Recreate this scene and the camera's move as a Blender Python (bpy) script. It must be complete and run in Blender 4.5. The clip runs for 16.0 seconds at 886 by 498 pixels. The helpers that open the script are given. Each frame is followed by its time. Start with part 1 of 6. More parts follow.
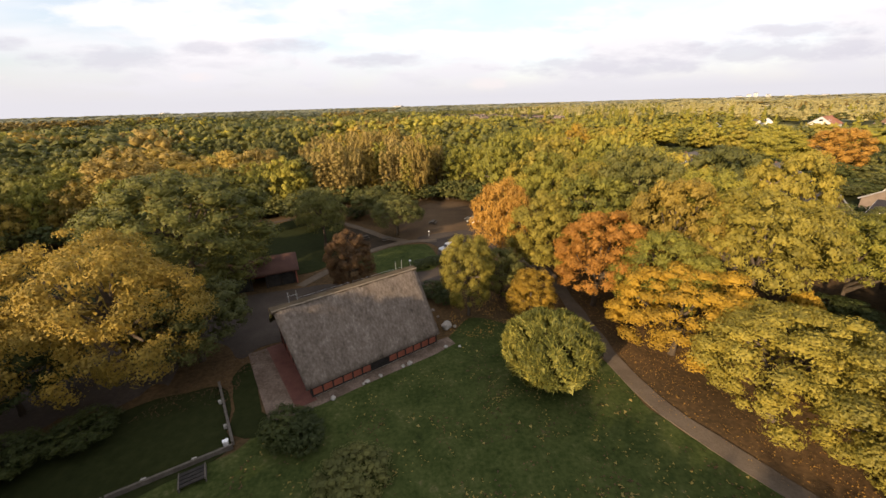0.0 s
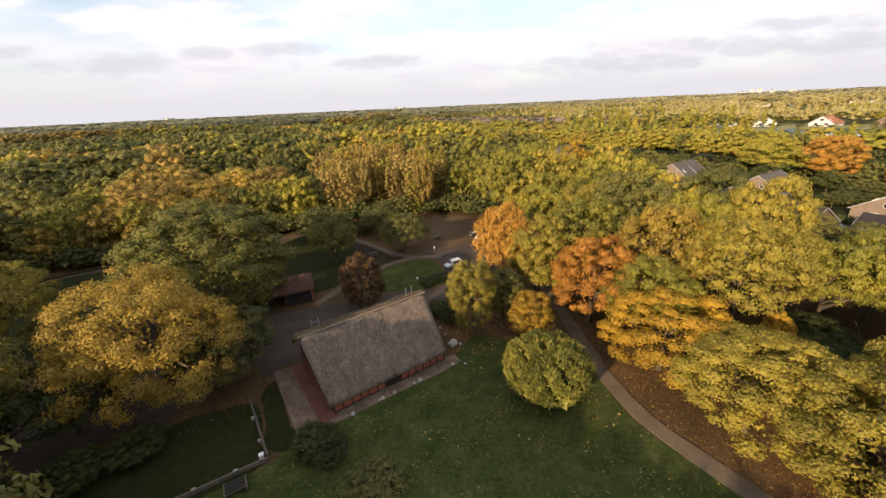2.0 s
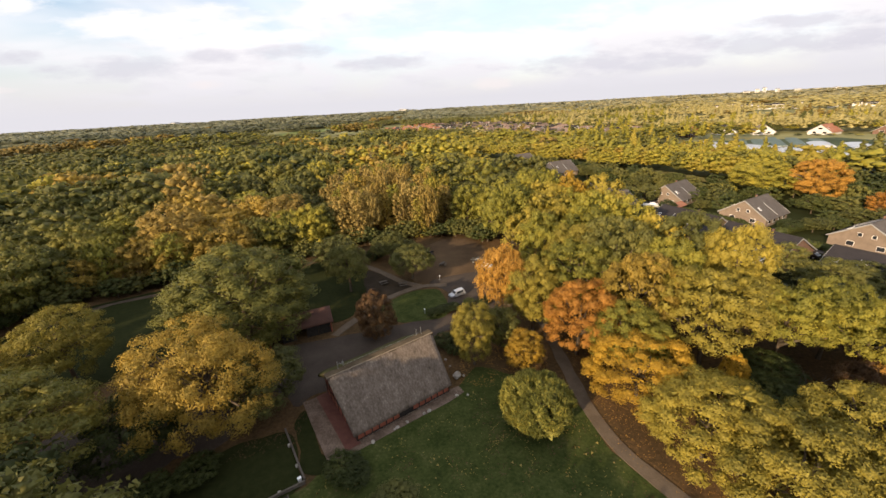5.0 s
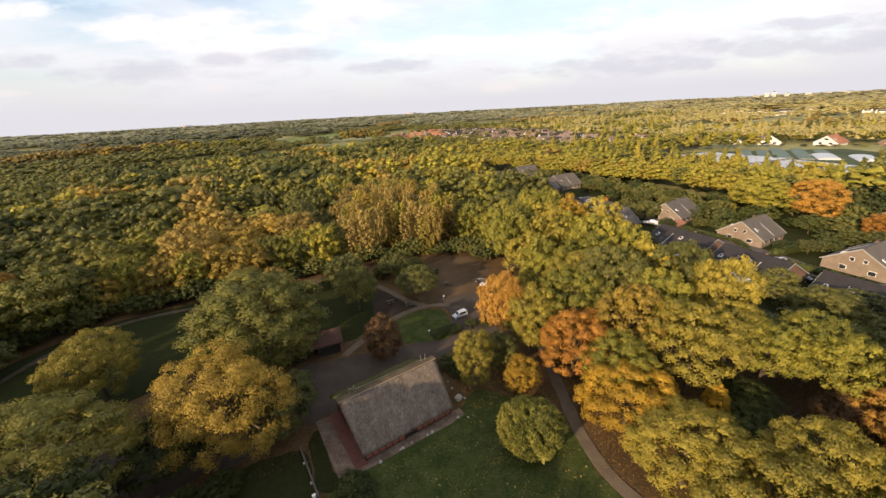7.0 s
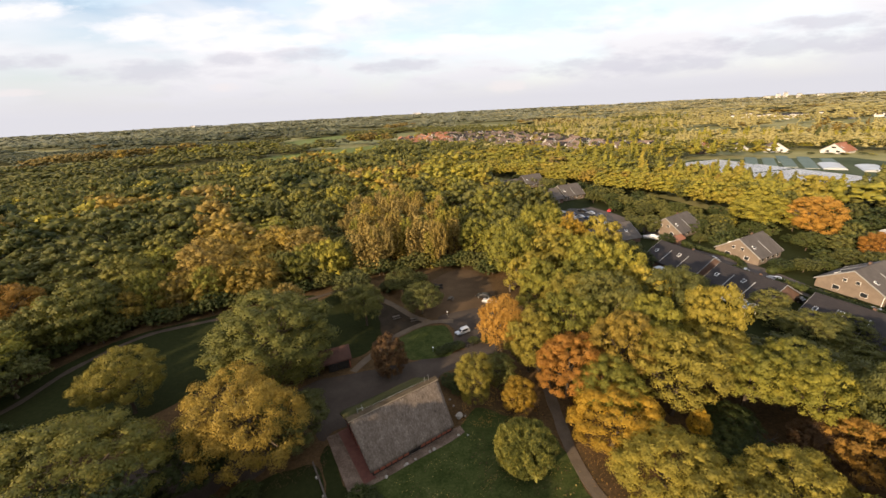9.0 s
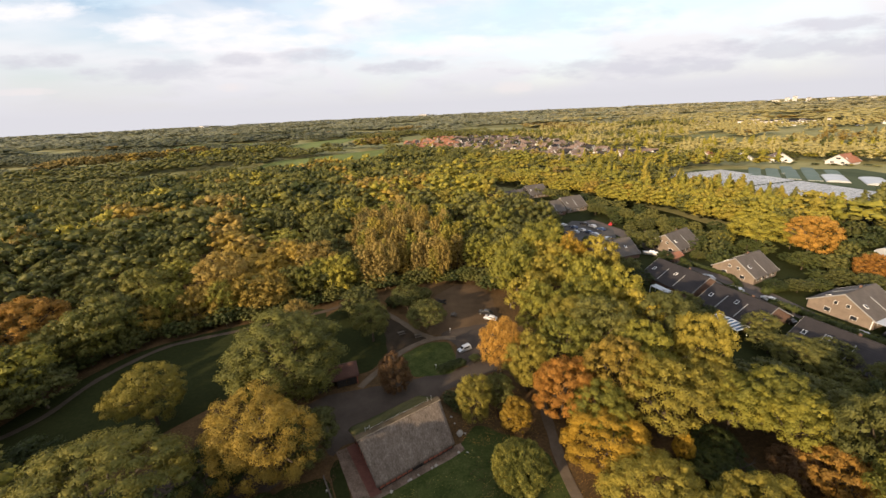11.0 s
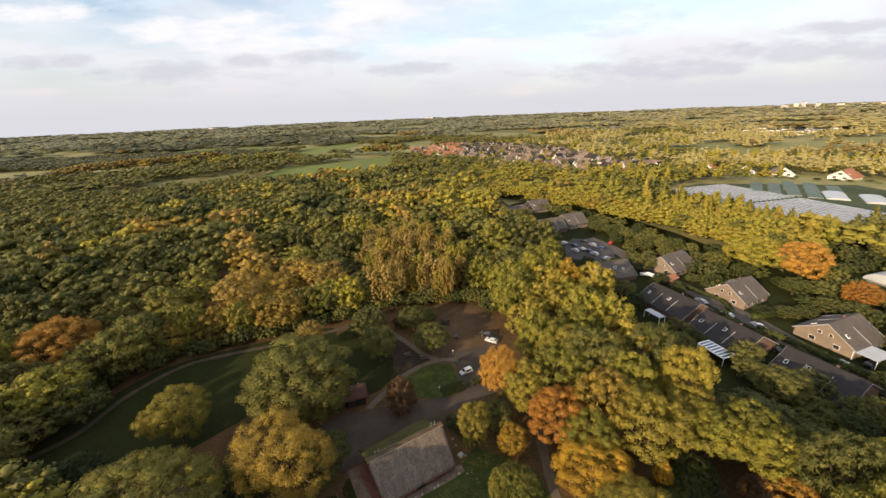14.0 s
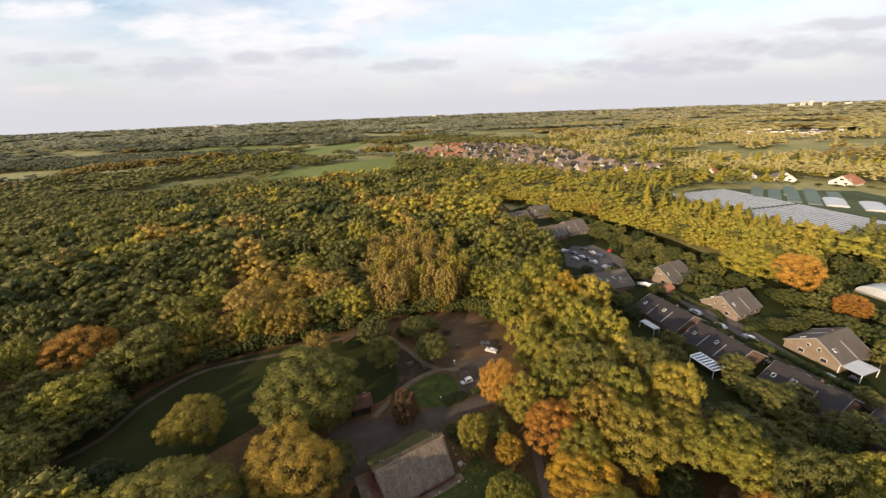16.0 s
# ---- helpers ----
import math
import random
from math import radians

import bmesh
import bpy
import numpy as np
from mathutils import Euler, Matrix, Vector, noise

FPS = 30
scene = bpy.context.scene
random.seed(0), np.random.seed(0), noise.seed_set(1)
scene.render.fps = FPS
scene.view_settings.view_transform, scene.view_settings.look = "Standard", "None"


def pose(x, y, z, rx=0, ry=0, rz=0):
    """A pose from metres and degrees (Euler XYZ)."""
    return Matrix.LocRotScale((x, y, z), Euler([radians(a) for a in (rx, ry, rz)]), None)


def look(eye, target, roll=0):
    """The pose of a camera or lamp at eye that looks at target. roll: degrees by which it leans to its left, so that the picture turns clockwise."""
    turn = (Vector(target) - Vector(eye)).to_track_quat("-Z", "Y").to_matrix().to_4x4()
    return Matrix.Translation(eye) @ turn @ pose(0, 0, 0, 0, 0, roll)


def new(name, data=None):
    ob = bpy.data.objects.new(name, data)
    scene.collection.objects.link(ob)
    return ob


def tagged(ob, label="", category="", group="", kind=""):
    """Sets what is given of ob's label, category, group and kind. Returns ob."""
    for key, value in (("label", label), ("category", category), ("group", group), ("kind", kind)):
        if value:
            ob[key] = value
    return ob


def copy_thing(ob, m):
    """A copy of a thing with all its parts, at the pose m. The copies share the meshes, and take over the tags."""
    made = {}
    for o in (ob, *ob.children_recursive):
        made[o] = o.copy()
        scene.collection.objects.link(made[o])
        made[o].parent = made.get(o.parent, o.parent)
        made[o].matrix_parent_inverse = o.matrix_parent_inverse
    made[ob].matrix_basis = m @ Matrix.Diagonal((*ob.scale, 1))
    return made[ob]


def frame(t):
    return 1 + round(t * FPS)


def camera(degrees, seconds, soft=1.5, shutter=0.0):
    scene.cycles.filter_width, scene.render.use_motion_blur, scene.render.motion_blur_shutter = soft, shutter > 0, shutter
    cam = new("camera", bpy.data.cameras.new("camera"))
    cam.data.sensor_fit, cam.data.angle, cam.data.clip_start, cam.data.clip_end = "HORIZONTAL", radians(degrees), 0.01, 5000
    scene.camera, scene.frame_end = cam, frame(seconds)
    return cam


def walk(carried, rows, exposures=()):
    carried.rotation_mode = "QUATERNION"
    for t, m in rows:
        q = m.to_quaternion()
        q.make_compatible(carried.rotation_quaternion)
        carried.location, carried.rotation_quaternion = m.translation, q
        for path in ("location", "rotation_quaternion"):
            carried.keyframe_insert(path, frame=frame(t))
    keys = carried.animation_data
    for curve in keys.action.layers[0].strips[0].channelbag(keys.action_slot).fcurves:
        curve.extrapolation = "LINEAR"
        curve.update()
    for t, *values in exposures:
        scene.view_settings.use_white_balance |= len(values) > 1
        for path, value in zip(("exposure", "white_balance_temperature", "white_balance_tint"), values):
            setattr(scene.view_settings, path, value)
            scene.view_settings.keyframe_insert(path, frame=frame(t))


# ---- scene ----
cam = camera(99.27, 16.0, soft=1.5)
PATH = [
    (0, look((-1.02, 19.94, 26.00), (5.78, 113.06, -9.81), -1.68)),
    (0.5, look((-1.01, 19.34, 26.96), (5.52, 112.26, -9.42), -2.23)),
    (1, look((-1.06, 18.69, 28.01), (5.11, 111.70, -8.20), -2.43)),
    (1.5, look((-1.18, 17.95, 29.19), (4.68, 111.17, -6.51), -2.36)),
    (2, look((-1.33, 17.16, 30.56), (4.45, 110.39, -5.15), -2.68)),
    (2.5, look((-1.49, 16.30, 32.02), (4.50, 109.49, -3.77), -2.84)),
    (3, look((-1.64, 15.40, 33.53), (4.61, 108.55, -2.28), -2.93)),
    (3.5, look((-1.71, 14.56, 35.04), (4.35, 107.79, -0.64), -2.86)),
    (4, look((-1.65, 13.87, 36.54), (4.01, 107.13, 0.91), -2.97)),
    (6.5, look((-1.05, 10.63, 44.01), (2.55, 104.24, 9.03), -3.14)),
    (7, look((-0.90, 10.01, 45.51), (2.37, 103.71, 10.71), -3.10)),
    (7.5, look((-0.71, 9.42, 47.01), (2.07, 103.09, 12.10), -3.10)),
    (8, look((-0.51, 8.82, 48.54), (1.63, 102.53, 13.69), -3.14)),
    (8.5, look((-0.33, 8.22, 50.08), (1.60, 101.92, 15.20), -3.08)),
    (9, look((-0.19, 7.60, 51.65), (1.47, 101.33, 16.84), -3.03)),
    (11.5, look((0.39, 4.45, 59.62), (0.60, 98.35, 25.23), -2.61)),
    (12, look((0.50, 3.80, 61.21), (0.59, 97.76, 26.96), -2.51)),
    (12.5, look((0.59, 3.15, 62.77), (0.53, 97.11, 28.52), -2.57)),
    (13, look((0.65, 2.49, 64.29), (0.36, 96.50, 30.20), -2.42)),
    (13.5, look((0.69, 1.85, 65.81), (0.17, 95.88, 31.77), -2.40)),
    (14, look((0.75, 1.20, 67.34), (-0.10, 95.21, 33.27), -2.37)),
    (14.5, look((0.82, 0.54, 68.89), (-0.12, 94.53, 34.74), -2.31)),
    (15, look((0.92, -0.11, 70.46), (-0.33, 93.81, 36.17), -2.23)),
    (15.5, look((1.07, -0.75, 72.07), (-0.33, 93.10, 37.58), -2.23)),
    (16, look((1.25, -1.36, 73.70), (-0.43, 92.42, 39.02), -2.29)),
]
walk(cam, PATH, [(0.0, 0.88, 6750, 16), (8.0, 0.82, 6700, 15), (16.0, 0.73, 6650, 14)])

# ---- world, sun, exposure ----
SUN_TO = Vector((0.69, 0.724, 0.0)).normalized()      # the way the light travels over the ground
SUN_UP = radians(17.3)


def build_world():
    w = bpy.data.worlds.new("autumn_sky")
    scene.world = w
    w.use_nodes = True
    nt = w.node_tree
    nt.nodes.clear()
    N, L = nt.nodes.new, nt.links.new
    out, bg = N("ShaderNodeOutputWorld"), N("ShaderNodeBackground")
    sky = N("ShaderNodeTexSky")
    sky.sky_type, sky.sun_disc = "NISHITA", False
    sky.sun_elevation, sky.sun_rotation = SUN_UP, math.atan2(-SUN_TO.x, -SUN_TO.y)
    sky.dust_density, sky.altitude = 1.0, 50
    gain = N("ShaderNodeMix")
    gain.data_type, gain.blend_type = "RGBA", "MULTIPLY"
    gain.inputs[0].default_value = 1.0
    gain.inputs[7].default_value = (SKY_GAIN, SKY_GAIN, SKY_GAIN, 1)
    L(sky.outputs[0], gain.inputs[6])
    tc, sep = N("ShaderNodeTexCoord"), N("ShaderNodeSeparateXYZ")
    L(tc.outputs["Generated"], sep.inputs[0])

    def calc(op, a, b=0.0, clamp=False):
        m = N("ShaderNodeMath")
        m.operation, m.use_clamp = op, clamp
        for k, v in enumerate((a, b)):
            if isinstance(v, (int, float)):
                m.inputs[k].default_value = v
            else:
                L(v, m.inputs[k])
        return m.outputs[0]

    lift = calc("ADD", calc("MAXIMUM", sep.outputs[2], 0.0), 0.24)
    plane = N("ShaderNodeCombineXYZ")
    L(calc("DIVIDE", sep.outputs[0], lift), plane.inputs[0])
    L(calc("DIVIDE", sep.outputs[1], lift), plane.inputs[1])
    big, fine = N("ShaderNodeTexNoise"), N("ShaderNodeTexNoise")
    for n, s, d in ((big, 0.9, 4.0), (fine, 2.3, 5.0)):
        n.inputs["Scale"].default_value, n.inputs["Detail"].default_value, n.inputs["Roughness"].default_value = s, d, 0.55
        n.inputs["Distortion"].default_value = 0.25
        L(plane.outputs[0], n.inputs["Vector"])
    cover = N("ShaderNodeMapRange")
    cover.inputs[1].default_value, cover.inputs[2].default_value = 0.33, 0.57
    L(big.outputs[0], cover.inputs[0])
    grey = N("ShaderNodeMapRange")
    grey.inputs[1].default_value, grey.inputs[2].default_value = 0.52, 0.80
    L(fine.outputs[0], grey.inputs[0])
    cloud = N("ShaderNodeMix")
    cloud.data_type = "RGBA"
    cloud.inputs[6].default_value = (0.575, 0.59, 0.605, 1)
    cloud.inputs[7].default_value = (0.41, 0.42, 0.46, 1)
    L(grey.outputs[0], cloud.inputs[0])
    mix = N("ShaderNodeMix")
    mix.data_type = "RGBA"
    L(cover.outputs[0], mix.inputs[0])
    L(gain.outputs[2], mix.inputs[6])
    L(cloud.outputs[2], mix.inputs[7])
    low = N("ShaderNodeMix")                          # pale band of far cloud over the horizon
    low.data_type = "RGBA"
    low.inputs[7].default_value = (0.425, 0.437, 0.467, 1)
    L(calc("SUBTRACT", 1.12, calc("MULTIPLY", sep.outputs[2], 7.0), True), low.inputs[0])
    # single clouds and clear gaps ahead: across, up, half width, half height
    ahead = calc("MAXIMUM", sep.outputs[1], 0.25)
    across, up = calc("DIVIDE", sep.outputs[0], ahead), calc("DIVIDE", sep.outputs[2], ahead)
    flow, puff = N("ShaderNodeCombineXYZ"), N("ShaderNodeTexNoise")
    L(calc("MULTIPLY", across, 10.0), flow.inputs[0])
    L(calc("MULTIPLY", up, 36.0), flow.inputs[1])
    puff.inputs["Scale"].default_value, puff.inputs["Detail"].default_value, puff.inputs["Roughness"].default_value = 1.0, 5.0, 0.58
    L(flow.outputs[0], puff.inputs["Vector"])
    fray = calc("MULTIPLY", calc("SUBTRACT", puff.outputs[0], 0.5), 3.4)

    def shoal(spots, base, color, share):
        total = 0.0
        for u, v, w, h in spots:
            a, b = calc("DIVIDE", calc("SUBTRACT", across, u), w), calc("DIVIDE", calc("SUBTRACT", up, v), h)
            body = calc("SUBTRACT", 0.9, calc("ADD", calc("MULTIPLY", a, a), calc("MULTIPLY", b, b)))
            total = calc("MAXIMUM", total, calc("ADD", body, calc("MULTIPLY", fray, calc("ADD", body, 0.8, True))))
        m = N("ShaderNodeMix")
        m.data_type = "RGBA"
        m.inputs[7].default_value = (*color, 1)
        L(calc("MULTIPLY", calc("MULTIPLY", total, 1.1, True), share), m.inputs[0])
        L(base, m.inputs[6])
        return m.outputs[2]

    sheet = shoal(((0.20, 0.19, 0.42, 0.05), (-0.26, 0.235, 0.13, 0.03), (-0.70, 0.262, 0.16, 0.016)), mix.outputs[2], (0.43, 0.535, 0.60), 0.75)
    sheet = shoal(((-0.55, 0.205, 0.26, 0.036), (-0.19, 0.225, 0.08, 0.035), (-0.90, 0.25, 0.18, 0.025), (0.05, 0.140, 0.26, 0.026), (-0.40, 0.160, 0.24, 0.026)), sheet, (0.61, 0.615, 0.625), 0.8)
    L(sheet, low.inputs[6])
    sheet = shoal(((-0.94, 0.150, 0.13, 0.020), (-0.66, 0.116, 0.19, 0.032), (-0.46, 0.134, 0.09, 0.021), (-0.28, 0.136, 0.14, 0.020), (-0.06, 0.102, 0.13, 0.021), (0.95, 0.105, 0.48, 0.034), (1.02, 0.150, 0.26, 0.020), (0.52, 0.078, 0.36, 0.030)), low.outputs[2], (0.375, 0.385, 0.432), 0.62)
    sheet = shoal(((-0.49, 0.073, 0.05, 0.014), (-0.98, 0.085, 0.10, 0.010), (0.19, 0.045, 0.06, 0.018)), sheet, (0.52, 0.50, 0.50), 0.6)
    high = N("ShaderNodeMapRange")
    high.inputs[1].default_value, high.inputs[2].default_value, high.inputs[3].default_value, high.inputs[4].default_value = 0.30, 0.70, 1.0, 1.22
    L(sep.outputs[2], high.inputs[0])
    dome = N("ShaderNodeVectorMath")
    dome.operation = "SCALE"
    L(sheet, dome.inputs[0])
    L(high.outputs[0], dome.inputs["Scale"])
    L(dome.outputs[0], bg.inputs[0])
    bg.inputs[1].default_value = 1.0
    L(bg.outputs[0], out.inputs[0])


SKY_GAIN = 0.128
build_world()
sun = new("sun", bpy.data.lights.new("sun", "SUN"))
sun.data.energy, sun.data.angle, sun.data.color = 5.0, radians(0.6), (1.0, 0.78, 0.50)
sun.matrix_world = look((0, 0, 60), Vector((0, 0, 60)) + SUN_TO * math.cos(SUN_UP) - Vector((0, 0, math.sin(SUN_UP))))

# ---- materials ----


def shader(name):
    m = bpy.data.materials.new(name)
    m.use_nodes = True
    nt = m.node_tree
    return m, nt, nt.nodes["Principled BSDF"]


def ramp_node(nt, colors, spots=None):
    r = nt.nodes.new("ShaderNodeValToRGB")
    e = r.color_ramp.elements
    n = len(colors)
    for i, c in enumerate(colors):
        p = spots[i] if spots else i / max(1, n - 1)
        el = e[i] if i < 2 else e.new(p)
        el.position, el.color = p, (*c, 1)
    return r


def surface(name, colors, scale=1.0, fine=12.0, rough=0.9, bump=0.3, world=True, spots=None, metal=0.0, stretch=(1, 1, 1), island=0.0, blend=0.4):
    """Two scales of noise through a colour ramp, with fine relief."""
    m, nt, b = shader(name)
    N, L = nt.nodes.new, nt.links.new
    if world:
        src = N("ShaderNodeNewGeometry").outputs["Position"]
    else:
        src = N("ShaderNodeTexCoord").outputs["Object"]
    mp = N("ShaderNodeMapping")
    mp.inputs["Scale"].default_value = stretch
    L(src, mp.inputs[0])
    a, c = N("ShaderNodeTexNoise"), N("ShaderNodeTexNoise")
    for n, s, d in ((a, scale, 5.0), (c, fine, 4.0)):
        n.inputs["Scale"].default_value, n.inputs["Detail"].default_value, n.inputs["Roughness"].default_value = s, d, 0.62
        L(mp.outputs[0], n.inputs["Vector"])
    mix = N("ShaderNodeMix")
    mix.inputs[0].default_value = blend
    L(a.outputs[0], mix.inputs[2])
    L(c.outputs[0], mix.inputs[3])
    val = mix.outputs[0]
    if island:
        g, ad = N("ShaderNodeObjectInfo"), N("ShaderNodeMath")
        ad.operation = "MULTIPLY_ADD"
        L(g.outputs["Random"], ad.inputs[0])
        ad.inputs[1].default_value = island
        L(val, ad.inputs[2])
        val = ad.outputs[0]
    r = ramp_node(nt, colors, spots or [0.3 + 0.4 * i / max(1, len(colors) - 1) for i in range(len(colors))])
    L(val, r.inputs[0])
    L(r.outputs[0], b.inputs["Base Color"])
    b.inputs["Roughness"].default_value, b.inputs["Metallic"].default_value = rough, metal
    b.inputs["Specular IOR Level"].default_value = 0.06 if rough >= 0.9 else 0.3
    if bump:
        bp = N("ShaderNodeBump")
        bp.inputs["Strength"].default_value, bp.inputs["Distance"].default_value = bump, 0.05
        L(c.outputs[0], bp.inputs["Height"])
        L(bp.outputs[0], b.inputs["Normal"])
    return m


def leaf(name, dark, mid, light, patch=0.35, speck=0.20):
    """Leaves: tone per leaf spray, per bough and per tree, with some light let through."""
    m, nt, b = shader(name)
    N, L = nt.nodes.new, nt.links.new
    geo, info, tc = N("ShaderNodeNewGeometry"), N("ShaderNodeObjectInfo"), N("ShaderNodeNewGeometry")
    n = N("ShaderNodeTexNoise")
    n.inputs["Scale"].default_value, n.inputs["Detail"].default_value = patch, 3.0
    L(tc.outputs["Position"], n.inputs["Vector"])

    def mad(a, k, c):
        q = N("ShaderNodeMath")
        q.operation = "MULTIPLY_ADD"
        L(a, q.inputs[0])
        q.inputs[1].default_value = k
        if isinstance(c, float):
            q.inputs[2].default_value = c
        else:
            L(c, q.inputs[2])
        return q.outputs[0]

    v = mad(geo.outputs["Random Per Island"], speck, mad(info.outputs["Random"], 0.34, mad(n.outputs[0], 0.9, -0.15 - speck / 2)))
    r = ramp_node(nt, (dark, mid, light), (0.08, 0.5, 0.95))
    L(v, r.inputs[0])
    L(r.outputs[0], b.inputs["Base Color"])
    b.inputs["Roughness"].default_value, b.inputs["Specular IOR Level"].default_value = 0.62, 0.25
    tr, mx = N("ShaderNodeBsdfTranslucent"), N("ShaderNodeMixShader")
    L(r.outputs[0], tr.inputs[0])
    mx.inputs[0].default_value = 0.30
    L(b.outputs[0], mx.inputs[1])
    L(tr.outputs[0], mx.inputs[2])
    L(mx.outputs[0], nt.nodes["Material Output"].inputs[0])
    return m


LEAF = {
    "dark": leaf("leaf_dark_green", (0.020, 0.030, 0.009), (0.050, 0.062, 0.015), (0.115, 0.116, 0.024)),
    "forest": leaf("leaf_forest_green", (0.028, 0.034, 0.009), (0.092, 0.093, 0.020), (0.245, 0.210, 0.040)),
    "olive": leaf("leaf_olive", (0.040, 0.047, 0.014), (0.100, 0.102, 0.026), (0.195, 0.175, 0.040)),
    "oak": leaf("leaf_yellow_green", (0.060, 0.068, 0.014), (0.200, 0.187, 0.028), (0.41, 0.332, 0.043), 0.45),
    "linden": leaf("leaf_green_gold", (0.040, 0.047, 0.012), (0.120, 0.119, 0.025), (0.26, 0.218, 0.038), 0.4),
    "gold": leaf("leaf_gold", (0.150, 0.100, 0.014), (0.350, 0.214, 0.022), (0.52, 0.325, 0.032)),
    "tan": leaf("leaf_tan", (0.111, 0.078, 0.023), (0.247, 0.176, 0.042), (0.390, 0.267, 0.065)),
    "amber": leaf("leaf_amber", (0.078, 0.062, 0.014), (0.260, 0.182, 0.031), (0.47, 0.315, 0.052), 0.30, 0.18),
    "straw": leaf("leaf_straw", (0.120, 0.090, 0.028), (0.285, 0.208, 0.060), (0.43, 0.315, 0.095)),
    "rusty": leaf("leaf_orange_tan", (0.156, 0.091, 0.019), (0.351, 0.189, 0.034), (0.494, 0.273, 0.049)),
    "harvest": leaf("leaf_yellow_ochre", (0.105, 0.095, 0.018), (0.255, 0.208, 0.032), (0.43, 0.325, 0.047), 0.5),
    "rust": leaf("leaf_rust", (0.120, 0.056, 0.012), (0.29, 0.134, 0.023), (0.43, 0.212, 0.040)),
    # far leaf tones: the haze of distance is mixed into these four colours
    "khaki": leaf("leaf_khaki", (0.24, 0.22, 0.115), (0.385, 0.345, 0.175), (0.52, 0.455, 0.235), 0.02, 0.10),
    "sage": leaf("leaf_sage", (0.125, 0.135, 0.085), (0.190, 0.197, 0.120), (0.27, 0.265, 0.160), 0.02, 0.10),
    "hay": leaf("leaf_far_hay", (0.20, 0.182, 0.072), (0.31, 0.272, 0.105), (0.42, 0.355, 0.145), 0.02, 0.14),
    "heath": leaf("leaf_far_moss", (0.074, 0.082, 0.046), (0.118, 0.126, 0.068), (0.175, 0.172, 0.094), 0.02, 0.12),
    "plum": leaf("leaf_red_brown", (0.042, 0.023, 0.011), (0.112, 0.062, 0.025), (0.19, 0.110, 0.042)),
    "box": leaf("leaf_hornbeam", (0.030, 0.038, 0.010), (0.122, 0.126, 0.025), (0.36, 0.31, 0.060), 0.35, 0.5),
}
BARK = surface("bark", ((0.03, 0.022, 0.015), (0.075, 0.058, 0.042), (0.13, 0.11, 0.085)), 1.5, 9, 0.95, 0.6, False, stretch=(3, 3, 0.5))
PALEBARK = surface("dead_bark", ((0.028, 0.024, 0.019), (0.046, 0.039, 0.032), (0.066, 0.057, 0.047)), 1.5, 9, 0.95, 0.5, False, stretch=(3, 3, 0.5))
LITTER = surface("leaf_litter", ((0.026, 0.018, 0.009), (0.056, 0.037, 0.018), (0.098, 0.060, 0.028), (0.15, 0.085, 0.037)), 0.12, 2.2, 0.95, 0.5, blend=0.5)
GRASS = surface("mown_grass", ((0.013, 0.018, 0.006), (0.029, 0.040, 0.010), (0.049, 0.060, 0.017), (0.108, 0.088, 0.042)), 0.40, 2.6, 0.95, 0.5, blend=0.5)
# grass with tree shade put into its colour, darker than the mown lawn
SHADE_MEADOW = surface("shade_toned_grass", ((0.011, 0.014, 0.004), (0.019, 0.023, 0.007), (0.030, 0.033, 0.011)), 0.05, 1.2, 0.95, 0.4, blend=0.5)
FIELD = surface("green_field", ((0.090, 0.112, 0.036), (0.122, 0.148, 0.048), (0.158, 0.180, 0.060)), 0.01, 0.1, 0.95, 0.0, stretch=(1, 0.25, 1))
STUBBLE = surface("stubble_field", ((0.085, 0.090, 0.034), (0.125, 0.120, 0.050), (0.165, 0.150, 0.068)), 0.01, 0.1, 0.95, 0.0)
# far ground, its colours lightened to stand for haze
COUNTRY = surface("far_meadows_hazed", ((0.105, 0.112, 0.050), (0.155, 0.158, 0.070), (0.22, 0.205, 0.097), (0.29, 0.25, 0.13)), 0.006, 0.05, 0.95, 0.0, blend=0.4)
PATH_SAND = surface("sand_path", ((0.078, 0.058, 0.041), (0.114, 0.088, 0.063), (0.150, 0.118, 0.086)), 0.5, 7, 0.95, 0.4)
PATH_EARTH = surface("earth_path", ((0.042, 0.032, 0.024), (0.064, 0.050, 0.037), (0.088, 0.069, 0.051)), 0.5, 7, 0.95, 0.4)
GRAVEL = surface("gravel_yard", ((0.038, 0.030, 0.024), (0.059, 0.047, 0.038), (0.080, 0.065, 0.053)), 0.25, 6, 0.95, 0.4)
BROWN = surface("bare_earth", ((0.050, 0.034, 0.020), (0.082, 0.054, 0.031), (0.115, 0.076, 0.044)), 0.14, 3, 0.95, 0.4)
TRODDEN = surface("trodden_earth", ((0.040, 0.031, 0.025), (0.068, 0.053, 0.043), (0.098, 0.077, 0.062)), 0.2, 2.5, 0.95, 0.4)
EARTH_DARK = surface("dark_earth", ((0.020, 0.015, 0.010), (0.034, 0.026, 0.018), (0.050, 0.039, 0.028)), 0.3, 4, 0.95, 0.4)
ASPHALT = surface("asphalt", ((0.045, 0.043, 0.042), (0.065, 0.062, 0.060), (0.085, 0.080, 0.076)), 0.3, 8, 0.9, 0.3)
PAVER = surface("street_pavers", ((0.065, 0.055, 0.050), (0.088, 0.075, 0.068), (0.115, 0.098, 0.088)), 0.3, 6, 0.9, 0.3)
COBBLE = surface("field_cobbles", ((0.050, 0.036, 0.027), (0.118, 0.086, 0.064), (0.22, 0.165, 0.128)), 0.7, 5, 0.92, 0.8, True, island=0.25)
